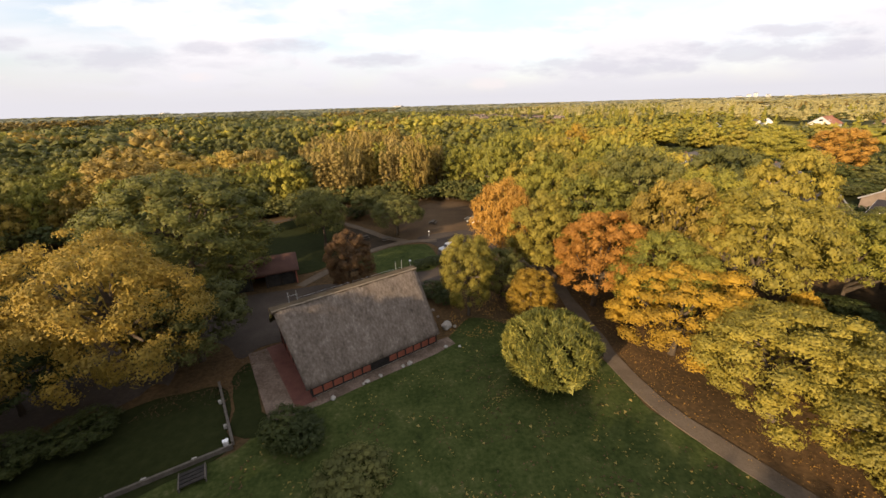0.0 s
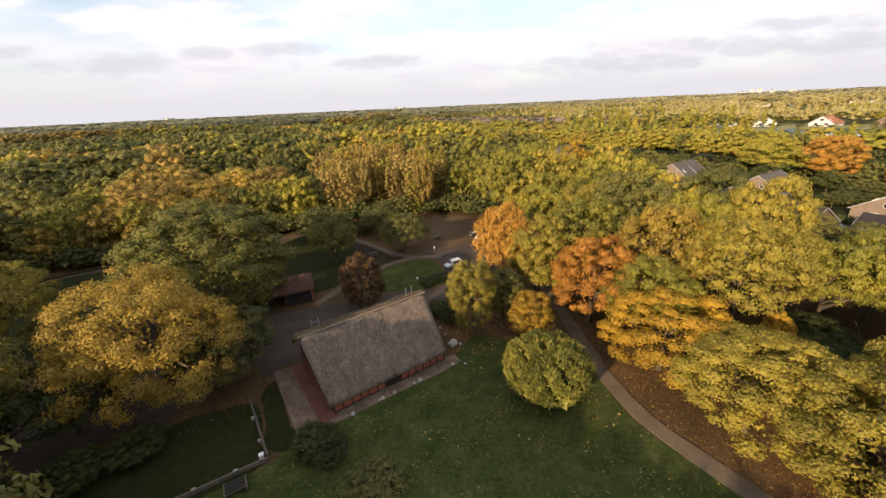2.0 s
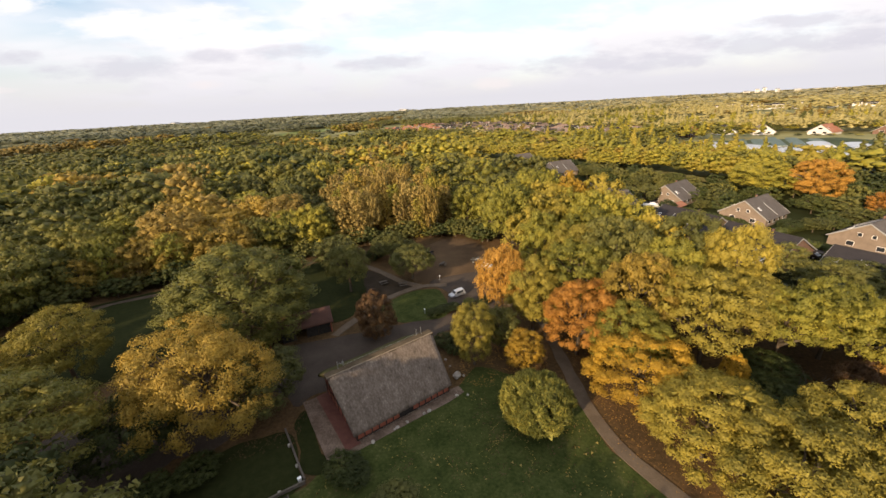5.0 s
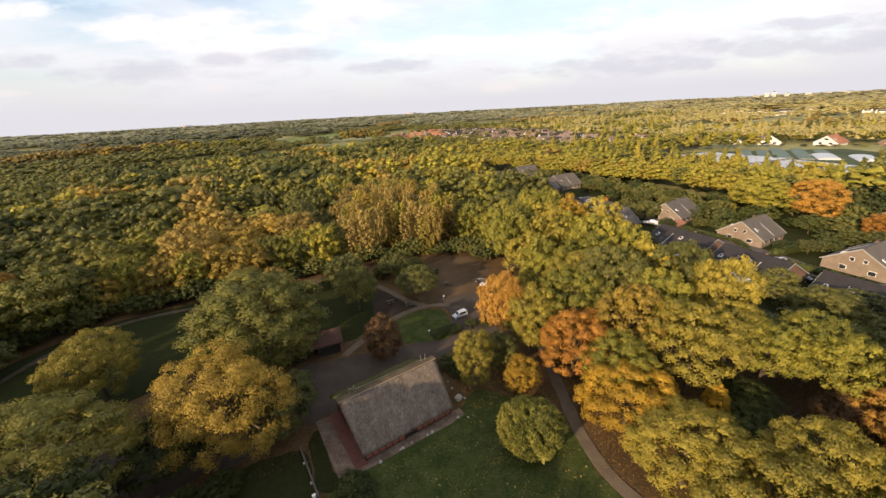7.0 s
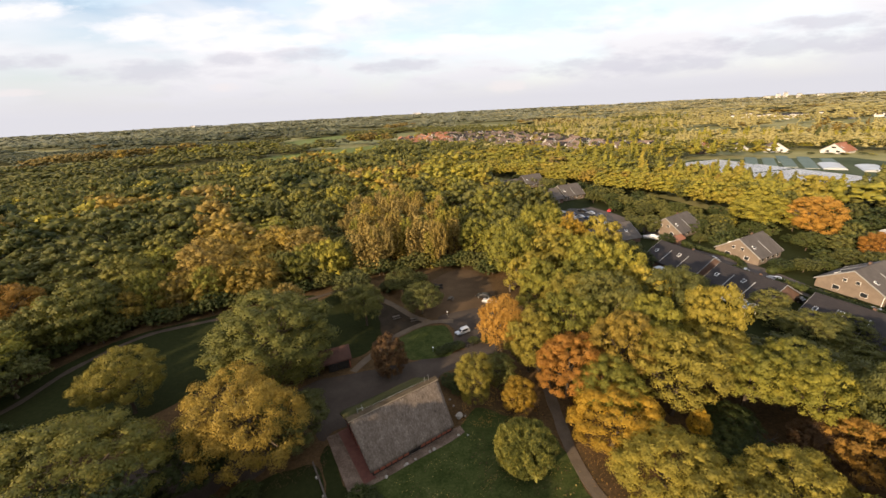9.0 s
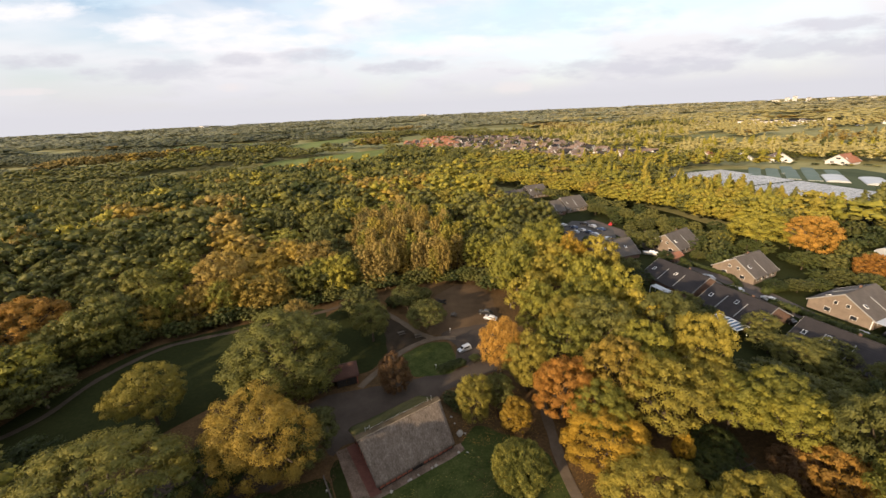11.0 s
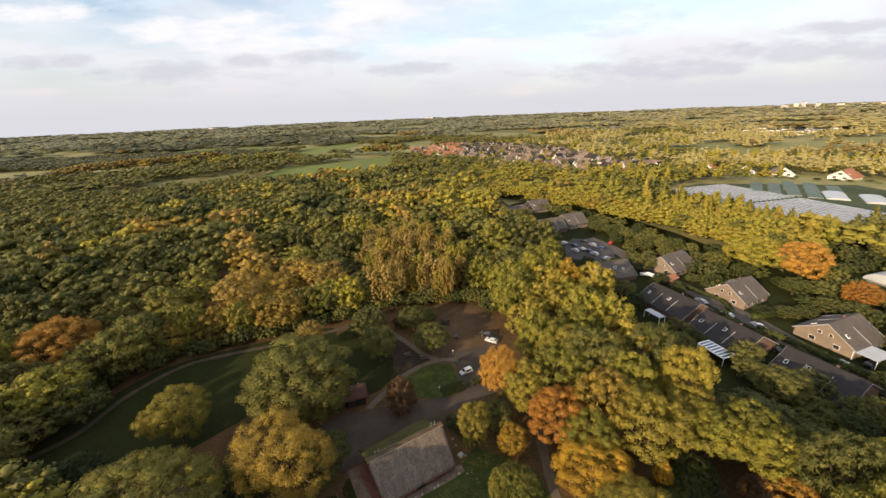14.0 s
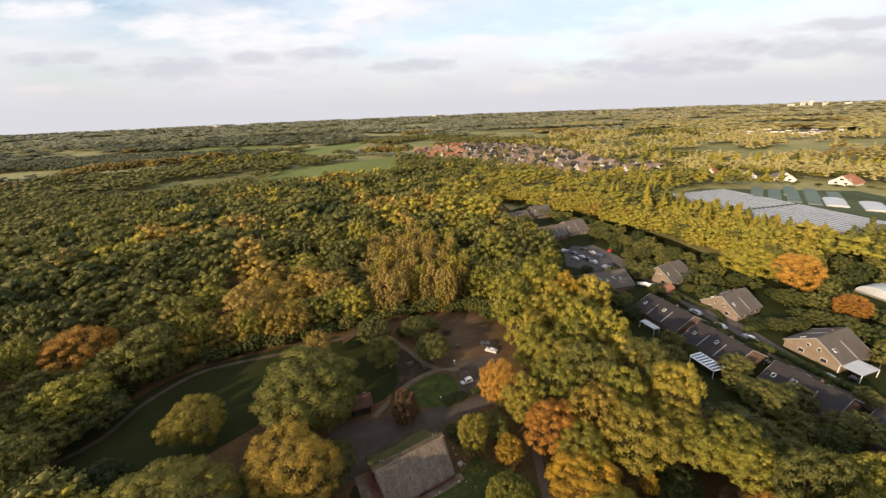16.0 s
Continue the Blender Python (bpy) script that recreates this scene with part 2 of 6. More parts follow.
KLINKER = surface("red_clinker", ((0.070, 0.028, 0.021), (0.115, 0.045, 0.033), (0.155, 0.066, 0.050)), 0.8, 9, 0.85, 0.3)
STRAWROLL = surface("pale_straw", ((0.13, 0.105, 0.075), (0.19, 0.155, 0.115), (0.25, 0.21, 0.16)), 1.5, 8, 1.0, 0.6, False)
THATCH = surface("weathered_thatch", ((0.056, 0.044, 0.034), (0.104, 0.083, 0.066), (0.155, 0.126, 0.102), (0.25, 0.21, 0.175)), 0.75, 4.2, 1.0, 1.0, False, stretch=(1.0, 0.6, 0.6), blend=0.58)
MOSS = surface("mossy_thatch", ((0.022, 0.025, 0.010), (0.042, 0.044, 0.018), (0.080, 0.066, 0.036)), 0.4, 5, 1.0, 0.9, False)
RIDGE = surface("ridge_heather", ((0.038, 0.028, 0.017), (0.070, 0.053, 0.034), (0.105, 0.083, 0.054)), 0.8, 8, 1.0, 0.8, False)
BRICK = surface("red_brick", ((0.18, 0.055, 0.032), (0.27, 0.085, 0.050), (0.34, 0.12, 0.075)), 1.5, 10, 0.85, 0.3, False)
BROWNBRICK = surface("brown_brick", ((0.085, 0.050, 0.036), (0.13, 0.078, 0.056), (0.17, 0.105, 0.077)), 1.5, 10, 0.85, 0.3, False)
BEIGE = surface("buff_brick", ((0.115, 0.088, 0.067), (0.155, 0.120, 0.092), (0.195, 0.153, 0.119)), 0.6, 6, 0.85, 0.2, False)
TIMBER = surface("tarred_timber", ((0.010, 0.009, 0.008), (0.022, 0.019, 0.016), (0.04, 0.034, 0.028)), 2, 12, 0.8, 0.3, False)
GREYWOOD = surface("weathered_wood", ((0.065, 0.055, 0.045), (0.11, 0.095, 0.078), (0.155, 0.135, 0.115)), 2, 14, 0.9, 0.4, False)
TILE_DARK = surface("dark_roof_tiles", ((0.014, 0.012, 0.013), (0.022, 0.019, 0.020), (0.032, 0.028, 0.028)), 0.5, 7, 0.75, 0.3, False)
TILE_BROWN = surface("brown_roof_tiles", ((0.055, 0.046, 0.040), (0.082, 0.070, 0.060), (0.110, 0.094, 0.081)), 0.5, 7, 0.75, 0.3, False)
TILE_RED = surface("red_roof_tiles", ((0.20, 0.080, 0.045), (0.28, 0.120, 0.068), (0.36, 0.165, 0.098)), 0.6, 7, 0.75, 0.3, False)
TILE_VILLAGE = surface("weathered_village_tiles", ((0.11, 0.078, 0.064), (0.155, 0.112, 0.092), (0.20, 0.148, 0.122)), 0.5, 7, 0.75, 0.3, False)
TILE_OLD = surface("old_red_tiles", ((0.045, 0.021, 0.015), (0.072, 0.034, 0.024), (0.10, 0.050, 0.035)), 0.6, 7, 0.85, 0.3, False)
RENDERED = surface("white_render", ((0.42, 0.40, 0.37), (0.51, 0.49, 0.46), (0.59, 0.57, 0.54)), 0.5, 5, 0.8, 0.1, False)
WHITE = surface("white_paint", ((0.70, 0.70, 0.69), (0.78, 0.78, 0.77), (0.82, 0.82, 0.81)), 1, 8, 0.4, 0.0, False)
FOIL = surface("greenhouse_foil", ((0.15, 0.17, 0.205), (0.22, 0.245, 0.285), (0.32, 0.35, 0.39)), 0.08, 1.5, 0.3, 0.1)
SHADE_BED = surface("shaded_plant_beds", ((0.012, 0.015, 0.014), (0.022, 0.026, 0.024), (0.038, 0.042, 0.039)), 0.1, 1.5, 0.8, 0.2)
FOIL_WHITE = surface("white_foil", ((0.26, 0.28, 0.30), (0.34, 0.36, 0.38), (0.42, 0.44, 0.46)), 0.15, 2, 0.35, 0.1)
FOIL_GREEN = surface("shade_net", ((0.050, 0.082, 0.066), (0.080, 0.115, 0.095), (0.115, 0.150, 0.125)), 0.1, 2, 0.7, 0.1)
NETTED = surface("planted_nursery_beds", ((0.030, 0.042, 0.024), (0.055, 0.070, 0.040), (0.085, 0.100, 0.060)), 0.05, 0.8, 0.95, 0.2, stretch=(1, 0.2, 1))
STONE = surface("granite", ((0.17, 0.155, 0.13), (0.26, 0.24, 0.205), (0.36, 0.335, 0.295)), 1.2, 9, 0.85, 0.5, False, island=0.2)
PALE_METAL = surface("pale_flashing", ((0.17, 0.17, 0.17), (0.23, 0.23, 0.23), (0.29, 0.29, 0.29)), 2, 10, 0.5, 0.0, False)
STEEL = surface("galvanised_steel", ((0.35, 0.35, 0.35), (0.45, 0.45, 0.45), (0.55, 0.55, 0.55)), 3, 20, 0.4, 0.0, False, metal=0.8)
RUBBER = surface("rubber", ((0.012, 0.012, 0.012), (0.020, 0.020, 0.020), (0.03, 0.03, 0.03)), 3, 20, 0.8, 0.0, False)


def gloss(name, color, rough=0.15, metal=0.0, coat=0.0):
    m, nt, b = shader(name)
    b.inputs["Base Color"].default_value = (*color, 1)
    b.inputs["Roughness"].default_value, b.inputs["Metallic"].default_value, b.inputs["Coat Weight"].default_value = rough, metal, coat
    return m


PANE = gloss("window_glass", (0.02, 0.022, 0.026), 0.05)
CAR_PAINT = {k: gloss("car_paint_" + k, c, 0.3, 0.2, 0.8) for k, c in {"white": (0.55, 0.55, 0.56), "silver": (0.42, 0.43, 0.45), "black": (0.015, 0.015, 0.017), "blue": (0.03, 0.05, 0.11), "red": (0.35, 0.02, 0.02)}.items()}

# ---- builders ----


def part(name, bm, material, parent=None, label=""):
    me = bpy.data.meshes.new(name)
    bm.to_mesh(me)
    bm.free()
    me.materials.append(material)
    ob = new(name, me)
    ob.parent = parent
    return tagged(ob, label)


def twin(ob, m, parent):
    """Another part on the same mesh."""
    o = new(ob.name.split(".")[0], ob.data)
    o.parent, o.matrix_basis = parent, m
    return o


def anchor(name, m, label, category, group="", kind=""):
    ob = new(name)
    ob.empty_display_size = 0.3
    ob.matrix_basis = m
    return tagged(ob, label, category, group, kind)


def box(bm, x0, x1, y0, y1, z0, z1, m=None, bevel=0.0):
    r = bmesh.ops.create_cube(bm, size=1.0, matrix=Matrix.Translation(((x0 + x1) / 2, (y0 + y1) / 2, (z0 + z1) / 2)) @ Matrix.Diagonal((x1 - x0, y1 - y0, z1 - z0, 1)))
    if bevel:
        es = {e for v in r["verts"] for e in v.link_edges}
        r = bmesh.ops.bevel(bm, geom=list(es), offset=bevel, segments=2, affect="EDGES")
    if m is not None:
        bmesh.ops.transform(bm, matrix=m, verts=r["verts"])
    return bm


def boxed(*a, **k):
    return box(bmesh.new(), *a, **k)


def rod(bm, a, b, r, r2=None, sides=6):
    a, b = Vector(a), Vector(b)
    d = b - a
    bmesh.ops.create_cone(bm, cap_ends=True, segments=sides, radius1=r, radius2=r if r2 is None else r2, depth=d.length,
                          matrix=Matrix.Translation((a + b) / 2) @ d.to_track_quat("Z", "Y").to_matrix().to_4x4())
    return bm


def prism(pts, d, z=0):
    """A closed outline in the plane, thickened downwards by d."""
    bm = bmesh.new()
    top = [bm.verts.new((x, y, z)) for x, y in pts]
    bm.faces.new(top)
    r = bmesh.ops.extrude_face_region(bm, geom=list(bm.faces))
    bmesh.ops.translate(bm, vec=(0, 0, -d), verts=[g for g in r["geom"] if isinstance(g, bmesh.types.BMVert)])
    bmesh.ops.recalc_face_normals(bm, faces=bm.faces)
    return bm


def sheet_from(pts, faces, material, name):
    """A mesh from arrays."""
    me = bpy.data.meshes.new(name)
    pts, faces = np.asarray(pts, dtype=np.float32), np.asarray(faces, dtype=np.int32)
    k = faces.shape[1]
    me.vertices.add(len(pts))
    me.vertices.foreach_set("co", pts.ravel())
    me.loops.add(faces.size)
    me.loops.foreach_set("vertex_index", faces.ravel())
    me.polygons.add(len(faces))
    me.polygons.foreach_set("loop_start", np.arange(0, faces.size, k, dtype=np.int32))
    me.update(calc_edges=True)
    me.materials.append(material)
    return me


def rounded(pts, closed=True, steps=6):
    """A smooth line through the points."""
    n, out = len(pts), []
    for i in range(n if closed else n - 1):
        p = [Vector(pts[j % n] if closed else pts[min(max(j, 0), n - 1)]) for j in (i - 1, i, i + 1, i + 2)]
        for s in range(steps):
            t = s / steps
            q = 0.5 * ((2 * p[1]) + (p[2] - p[0]) * t + (2 * p[0] - 5 * p[1] + 4 * p[2] - p[3]) * t * t + (3 * p[1] - p[0] - 3 * p[2] + p[3]) * t ** 3)
            out.append((q.x, q.y))
    if not closed:
        out.append(tuple(pts[-1]))
    return out


def ragged(pts, amount):
    return [(x + amount * noise.noise((x * 0.35, y * 0.35, 1)), y + amount * noise.noise((x * 0.35, y * 0.35, 7))) for x, y in pts]


def area(name, pts, z, material, label, smooth=True, rag=0.5, thick=0.3):
    line = ragged(rounded(pts), rag) if smooth else pts
    ob = part(name, prism(line, thick, z), material)
    return tagged(ob, label, name.split("_")[0], kind="structure")


def ribbon(name, pts, width, z, material, label, rag=0.25):
    line = [Vector(p) for p in rounded(pts, False, 8)]
    left, right = [], []
    for i, p in enumerate(line):
        d = (line[min(i + 1, len(line) - 1)] - line[max(i - 1, 0)]).normalized()
        nrm = Vector((-d.y, d.x))
        w = width / 2 + rag * noise.noise((p.x * 0.3, p.y * 0.3, 3))
        left.append(tuple(p + nrm * w))
        right.append(tuple(p - nrm * w))
    bm = bmesh.new()
    a, b = [bm.verts.new((*q, z)) for q in left], [bm.verts.new((*q, z)) for q in right]
    c, d = [bm.verts.new((*q, z - 0.2)) for q in left], [bm.verts.new((*q, z - 0.2)) for q in right]
    for i in range(len(a) - 1):
        bm.faces.new((b[i], b[i + 1], a[i + 1], a[i]))
        bm.faces.new((a[i], a[i + 1], c[i + 1], c[i]))
        bm.faces.new((b[i + 1], b[i], d[i], d[i + 1]))
    return tagged(part(name, bm, material), label, "path", kind="structure")


def inside(x, y, poly):
    hit, n = False, len(poly)
    for i in range(n):
        (x1, y1), (x2, y2) = poly[i], poly[(i + 1) % n]
        if (y1 > y) != (y2 > y) and x < (x2 - x1) * (y - y1) / (y2 - y1) + x1:
            hit = not hit
    return hit


# ---- trees ----


def kites(rng, pos, nrm, size, slim=0.62, point=None):
    """Small tilted leaf blades at pos, facing nrm."""
    n = len(pos)
    nrm = nrm / np.linalg.norm(nrm, axis=1)[:, None]
    ref = rng.normal(size=(n, 3)) if point is None else point + 0.35 * rng.normal(size=(n, 3))
    u = ref - (ref * nrm).sum(1)[:, None] * nrm
    u /= np.linalg.norm(u, axis=1)[:, None] + 1e-9
    if point is not None:
        u = -u
    v = np.cross(nrm, u)
    s = size * rng.uniform(0.65, 1.35, n)[:, None]
    fold = nrm * s * rng.uniform(-0.15, 0.22, n)[:, None]
    a = pos - u * s * 0.62
    l, r = pos + v * s * slim * 0.75 + fold + u * s * 0.5, pos - v * s * slim * 0.6 - fold * 0.5 + u * s * 0.38
    pts = np.stack([a, r, l], 1).reshape(-1, 3)
    return pts, np.arange(n * 3).reshape(-1, 3)


BALL = bmesh.new()
bmesh.ops.create_icosphere(BALL, subdivisions=1, radius=1.0)
BALL_P = np.array([v.co[:] for v in BALL.verts])
BALL_F = np.array([[v.index for v in f.verts] for f in BALL.faces])
BALL.free()


OCTA_P = np.array([(1, 0, 0), (0, 1, 0), (-1, 0, 0), (0, -1, 0), (0, 0, 1), (0, 0, -1)], float) * 1.15
OCTA_F = np.array([(0, 1, 4), (1, 2, 4), (2, 3, 4), (3, 0, 4), (1, 0, 5), (2, 1, 5), (3, 2, 5), (0, 3, 5)])
ASPECT = {"broad": 1.9, "loose": 1.65, "round": 2.2, "tall": 4.6, "cone": 3.4, "spray": 1.6, "ragged": 1.8}


def crown_shape(kind, seed, lobes, per, size, swell):
    """Crown of radius 1 round the trunk, from z = 0 to z = 1: boughs carry rounded tufts, tufts carry leaf sprays, and dark gaps part them."""
    rng = np.random.default_rng(seed)
    tall = ASPECT[kind]
    k = np.arange(lobes) + 0.5
    zf, ang = 1 - 2 * k / lobes, k * 2.39996 + rng.uniform(0, 6)
    ring = np.sqrt(1 - zf * zf)
    d = np.stack([np.cos(ang) * ring, np.sin(ang) * ring, zf], 1) + rng.normal(0, 0.10, (lobes, 3))
    d /= np.linalg.norm(d, axis=1)[:, None]
    bough = rng.normal(size=(9, 3)) + [0, 0, 0.5]
    bough /= np.linalg.norm(bough, axis=1)[:, None]
    if kind in ("tall", "cone"):
        z = np.linspace(0.03, 0.95, lobes) ** (0.8 if kind == "cone" else 1.0)
        ang = np.arange(lobes) * 2.4 + rng.uniform(0, 1, lobes)
        w = (1 - z) * 0.80 if kind == "cone" else np.sqrt(np.clip(1 - ((z - 0.42) / 0.62) ** 2, 0.05, 1)) * rng.uniform(0.5, 0.78, lobes)
        c = np.stack([np.cos(ang) * w, np.sin(ang) * w, z * tall], 1)
        rad = (0.10 + 0.22 * (1 - z)) * swell if kind == "cone" else rng.uniform(0.17, 0.27, lobes) * swell
        core = np.array([0.42, 0.42, 0.44 * tall])
    else:
        d = d[d[:, 2] > (-0.75 if kind in ("round", "spray", "ragged") else -0.5)]
        push = np.clip((d @ bough.T).max(1), 0.3, 1.0)
        far = {"ragged": 0.50, "loose": 0.58, "spray": 0.86}.get(kind, 0.68) + {"spray": 0.05, "ragged": 0.50}.get(kind, 0.32) * (push - 0.3) / 0.7
        far = far * rng.uniform(0.97 if kind == "spray" else 0.84, 1.06, len(d))
        wide = {"round": 0.94, "spray": 0.86, "ragged": 1.04}.get(kind, 1.0)
        c = d * np.array([wide, wide, 0.43 * tall]) * far[:, None] + [0, 0, 0.5 * tall]
        rad = rng.uniform(*{"ragged": (0.07, 0.15), "loose": (0.09, 0.17), "spray": (0.10, 0.14)}.get(kind, (0.11, 0.21)), len(d)) * swell
        core = np.array([0.46, 0.46, 0.20 * tall]) * (1.5 if kind == "spray" else 0.7 if kind in ("loose", "ragged") else 1.0)
    flat = np.array([1, 1, {"broad": 0.60, "loose": 0.6, "ragged": 0.62, "tall": 0.62}.get(kind, 0.78)])
    n = len(c)
    who = np.repeat(np.arange(n), np.maximum(2, (per * (rad / rad.mean()) ** 2)).astype(int))
    out = c - [0, 0, 0.42 * tall]
    out /= np.linalg.norm(out, axis=1)[:, None] + 1e-9
    q = rng.normal(size=(len(who), 3))
    q /= np.linalg.norm(q, axis=1)[:, None]
    q = q + 0.55 * out[who] + [0, 0, 0.30]
    q /= np.linalg.norm(q, axis=1)[:, None]
    reach = rng.uniform(0.72, {"ragged": 1.75, "loose": 1.6}.get(kind, 1.22), len(who))
    pos = c[who] + q * (rad[who] * reach)[:, None] * flat
    if kind == "spray":                               # upright pointed sprigs
        up = out[who] + [0, 0, 0.9]
        pts, tri = kites(rng, pos, out[who] + 0.7 * np.cross(up, rng.normal(size=pos.shape)), size * 5.0, 0.20, up)
    else:
        pts, tri = kites(rng, pos, q + rng.normal(0, 0.32, q.shape), size, 0.56)
    inner = rng.choice(n, n if lobes > 50 else 1)    # a second, deeper layer of leaves closes the gaps
    deep = (c[inner] - [0, 0, 0.45 * tall]) * rng.uniform(0.35, 0.82, (len(inner), 1)) + [0, 0, 0.45 * tall]
    deep_q = rng.normal(size=(len(inner) * 8, 3)) + [0, 0, 0.5]
    deep_q /= np.linalg.norm(deep_q, axis=1)[:, None]
    more, more_f = kites(rng, np.repeat(deep, 8, 0) + deep_q * 0.14 * swell, deep_q, size * 2.0)
    tri, pts = np.vstack([tri, more_f + len(pts)]), np.vstack([pts, more])
    shrink = {"ragged": 0.35, "loose": 0.3, "spray": 0.45}.get(kind, 0.62 if lobes > 50 else 0.76)
    bp = (OCTA_P[None] * (rad * shrink)[:, None, None] * flat + c[:, None]).reshape(-1, 3)
    bf = (OCTA_F[None] + (np.arange(n) * 6)[:, None, None]).reshape(-1, 3)
    tri = np.vstack([tri, bf + len(pts)])
    pts, c = np.vstack([pts, bp]), c.copy()
    if lobes <= 50:
        heart = (OCTA_P if lobes < 12 else BALL_P) * core + [0, 0, 0.45 * tall]
        tri = np.vstack([tri, (OCTA_F if lobes < 12 else BALL_F) + len(pts)])
        pts = np.vstack([pts, heart])
    pts[:, 2] = np.maximum(pts[:, 2], 0.0) / tall
    c[:, 2] /= tall
    return pts, tri, c


def tube(a, b, r0, r1, sides=6, bend=0.0, rng=None):
    a, b = np.array(a, float), np.array(b, float)
    d = (b - a) / np.linalg.norm(b - a)
    s = np.cross(d, [0.3, 0.9, 0.2])
    s /= np.linalg.norm(s)
    t = np.cross(d, s)
    pts, n = [], 4
    off = (s * rng.normal() + t * rng.normal()) * bend if rng is not None else 0
    for i in range(n):
        k = i / (n - 1)
        mid = a + (b - a) * k + off * math.sin(math.pi * k)
        r = r0 + (r1 - r0) * k
        for j in range(sides):
            an = 2 * math.pi * j / sides
            pts.append(mid + (s * math.cos(an) + t * math.sin(an)) * r)
    f = [[i * sides + j, i * sides + (j + 1) % sides, (i + 1) * sides + (j + 1) % sides, (i + 1) * sides + j] for i in range(n - 1) for j in range(sides)]
    return np.array(pts), np.array(f)


def trunk_shape(c, seed, limbs):
    """Trunk and limbs for a crown of radius 1 and height 1 that begins 0.3 above the ground; the root flares."""
    rng = np.random.default_rng(seed)
    P, F, n = [], [], 0
    rods = [((0, 0, -0.05), (0, 0, 0.06), 0.085, 0.055), ((0, 0, 0.05), (0.02, 0.01, 0.85), 0.055, 0.02)]
    for i in rng.choice(len(c), min(limbs, len(c)), replace=False):
        z0 = rng.uniform(0.3, 0.6)
        rods.append(((0, 0, z0), (c[i][0], c[i][1], c[i][2] * 0.7 + 0.3), 0.028, 0.009))
    for a, b, r0, r1 in rods:
        p, f = tube(a, b, r0, r1, 6, 0.03, rng)
        f = f + n
        if n:                                         # each limb grows out of the wood already there
            old = np.vstack(P)
            f[f == n] = int(np.argmin(((old - p[0]) ** 2).sum(1)))
        P.append(p)
        F.append(f)
        n += len(p)
    return np.vstack(P), np.vstack(F)


SHAPES, MESHES = {}, {}


def tree_meshes(kind, level, variant, species):
    key = (kind, level, variant)
    if key not in SHAPES:
        lobes, per, size, swell = {"huge": (250, 190, 0.023, 0.80), "close": (180, 170, 0.030, 0.90), "near": (140, 105, 0.039, 1.0), "mid": (80, 40, 0.064, 1.18), "half": (42, 15, 0.115, 1.55), "far": (14, 7, 0.24, 2.35), "mass": (8, 2, 0.34, 2.9), "dot": (5, 2, 0.44, 3.2)}[level]
        SHAPES[key] = crown_shape(kind, 11 + variant * 7 + len(kind), lobes, per, size, swell)
    if key + (species,) not in MESHES:
        p, f, c = SHAPES[key]
        tp, tf = trunk_shape(c, variant, 9 if level in ("near", "close", "huge") else 4)
        MESHES[key + (species,)] = (sheet_from(p, f, LEAF[species], "crown"), sheet_from(tp, tf, BARK, "trunk"))
    return MESHES[key + (species,)]


TREE_RNG = random.Random(4)
WORDS = {"dark": "dark green", "forest": "deep forest green", "olive": "olive green", "oak": "yellow-green", "linden": "green-gold", "gold": "golden yellow", "tan": "tan and thinning", "amber": "amber yellow", "khaki": "khaki", "sage": "sage green", "heath": "moss green", "hay": "hay yellow", "rusty": "orange-tan", "harvest": "ochre yellow", "straw": "pale straw-coloured", "rust": "rust orange", "plum": "red-brown", "box": "pale-tipped green"}
PLACED = []


def tree(x, y, h, r, species, kind="broad", level="near", skirt=0.18, name="deciduous_tree", where="standing in the autumn park", group="park trees"):
    """One tree: crown from skirt * h up to h, radius r."""
    cm, tm = tree_meshes(kind, level, TREE_RNG.randrange(3), species)
    turn = TREE_RNG.uniform(0, 360)
    top = anchor(name, pose(x, y, 0, 0, 0, turn), "%s %s with %s autumn leaves" % (WORDS[species], name.replace("_", " "), "full" if kind != "loose" else "sparse"), "shrub" if name == "shrub" else "tree", group)
    top["label"] = "%s %s %s" % (WORDS[species], name.replace("_", " "), where)
    cr = new("crown", cm)
    cr.parent, cr.matrix_basis = top, Matrix.Translation((0, 0, h * skirt)) @ Matrix.Diagonal((r, r, h * (1 - skirt), 1))
    tk = new("trunk", tm)
    tw = min(r, h * 0.55)
    tk.parent, tk.matrix_basis = top, Matrix.Diagonal((tw, tw, h * 0.82, 1))
    PLACED.append((x, y, r))
    return top


def woods(name, spots, label):
    """Far woodland of one leaf colour joined in one mesh: spots are (x, y, h, r, kind, level)."""
    by = {}
    for s in spots:
        by.setdefault(s[6], []).append(s)
    for species, lot in by.items():
        P, F, n = [], [], 0
        for x, y, h, r, kind, level, _ in lot:
            v = TREE_RNG.randrange(3)
            tree_meshes(kind, level, v, species)
            p, f, c = SHAPES[(kind, level, v)]
            a = TREE_RNG.uniform(0, 6.28)
            ca, sa = math.cos(a), math.sin(a)
            q = np.stack([(p[:, 0] * ca - p[:, 1] * sa) * r + x, (p[:, 0] * sa + p[:, 1] * ca) * r + y, p[:, 2] * h * 0.74 + h * 0.26], 1)
            P.append(q)
            F.append(f + n)
            n += len(q)
        ob = new(name, sheet_from(np.vstack(P), np.vstack(F), LEAF[species], name))
        tagged(ob, "%s woodland, %s" % (WORDS[species], label), "woodland", kind="stuff")


def near_line(x, y, a, b, gap):
    p, a, b = Vector((x, y)), Vector(a), Vector(b)
    k = max(0.0, min(1.0, (p - a).dot(b - a) / (b - a).length_squared))
    return (p - a - (b - a) * k).length < gap


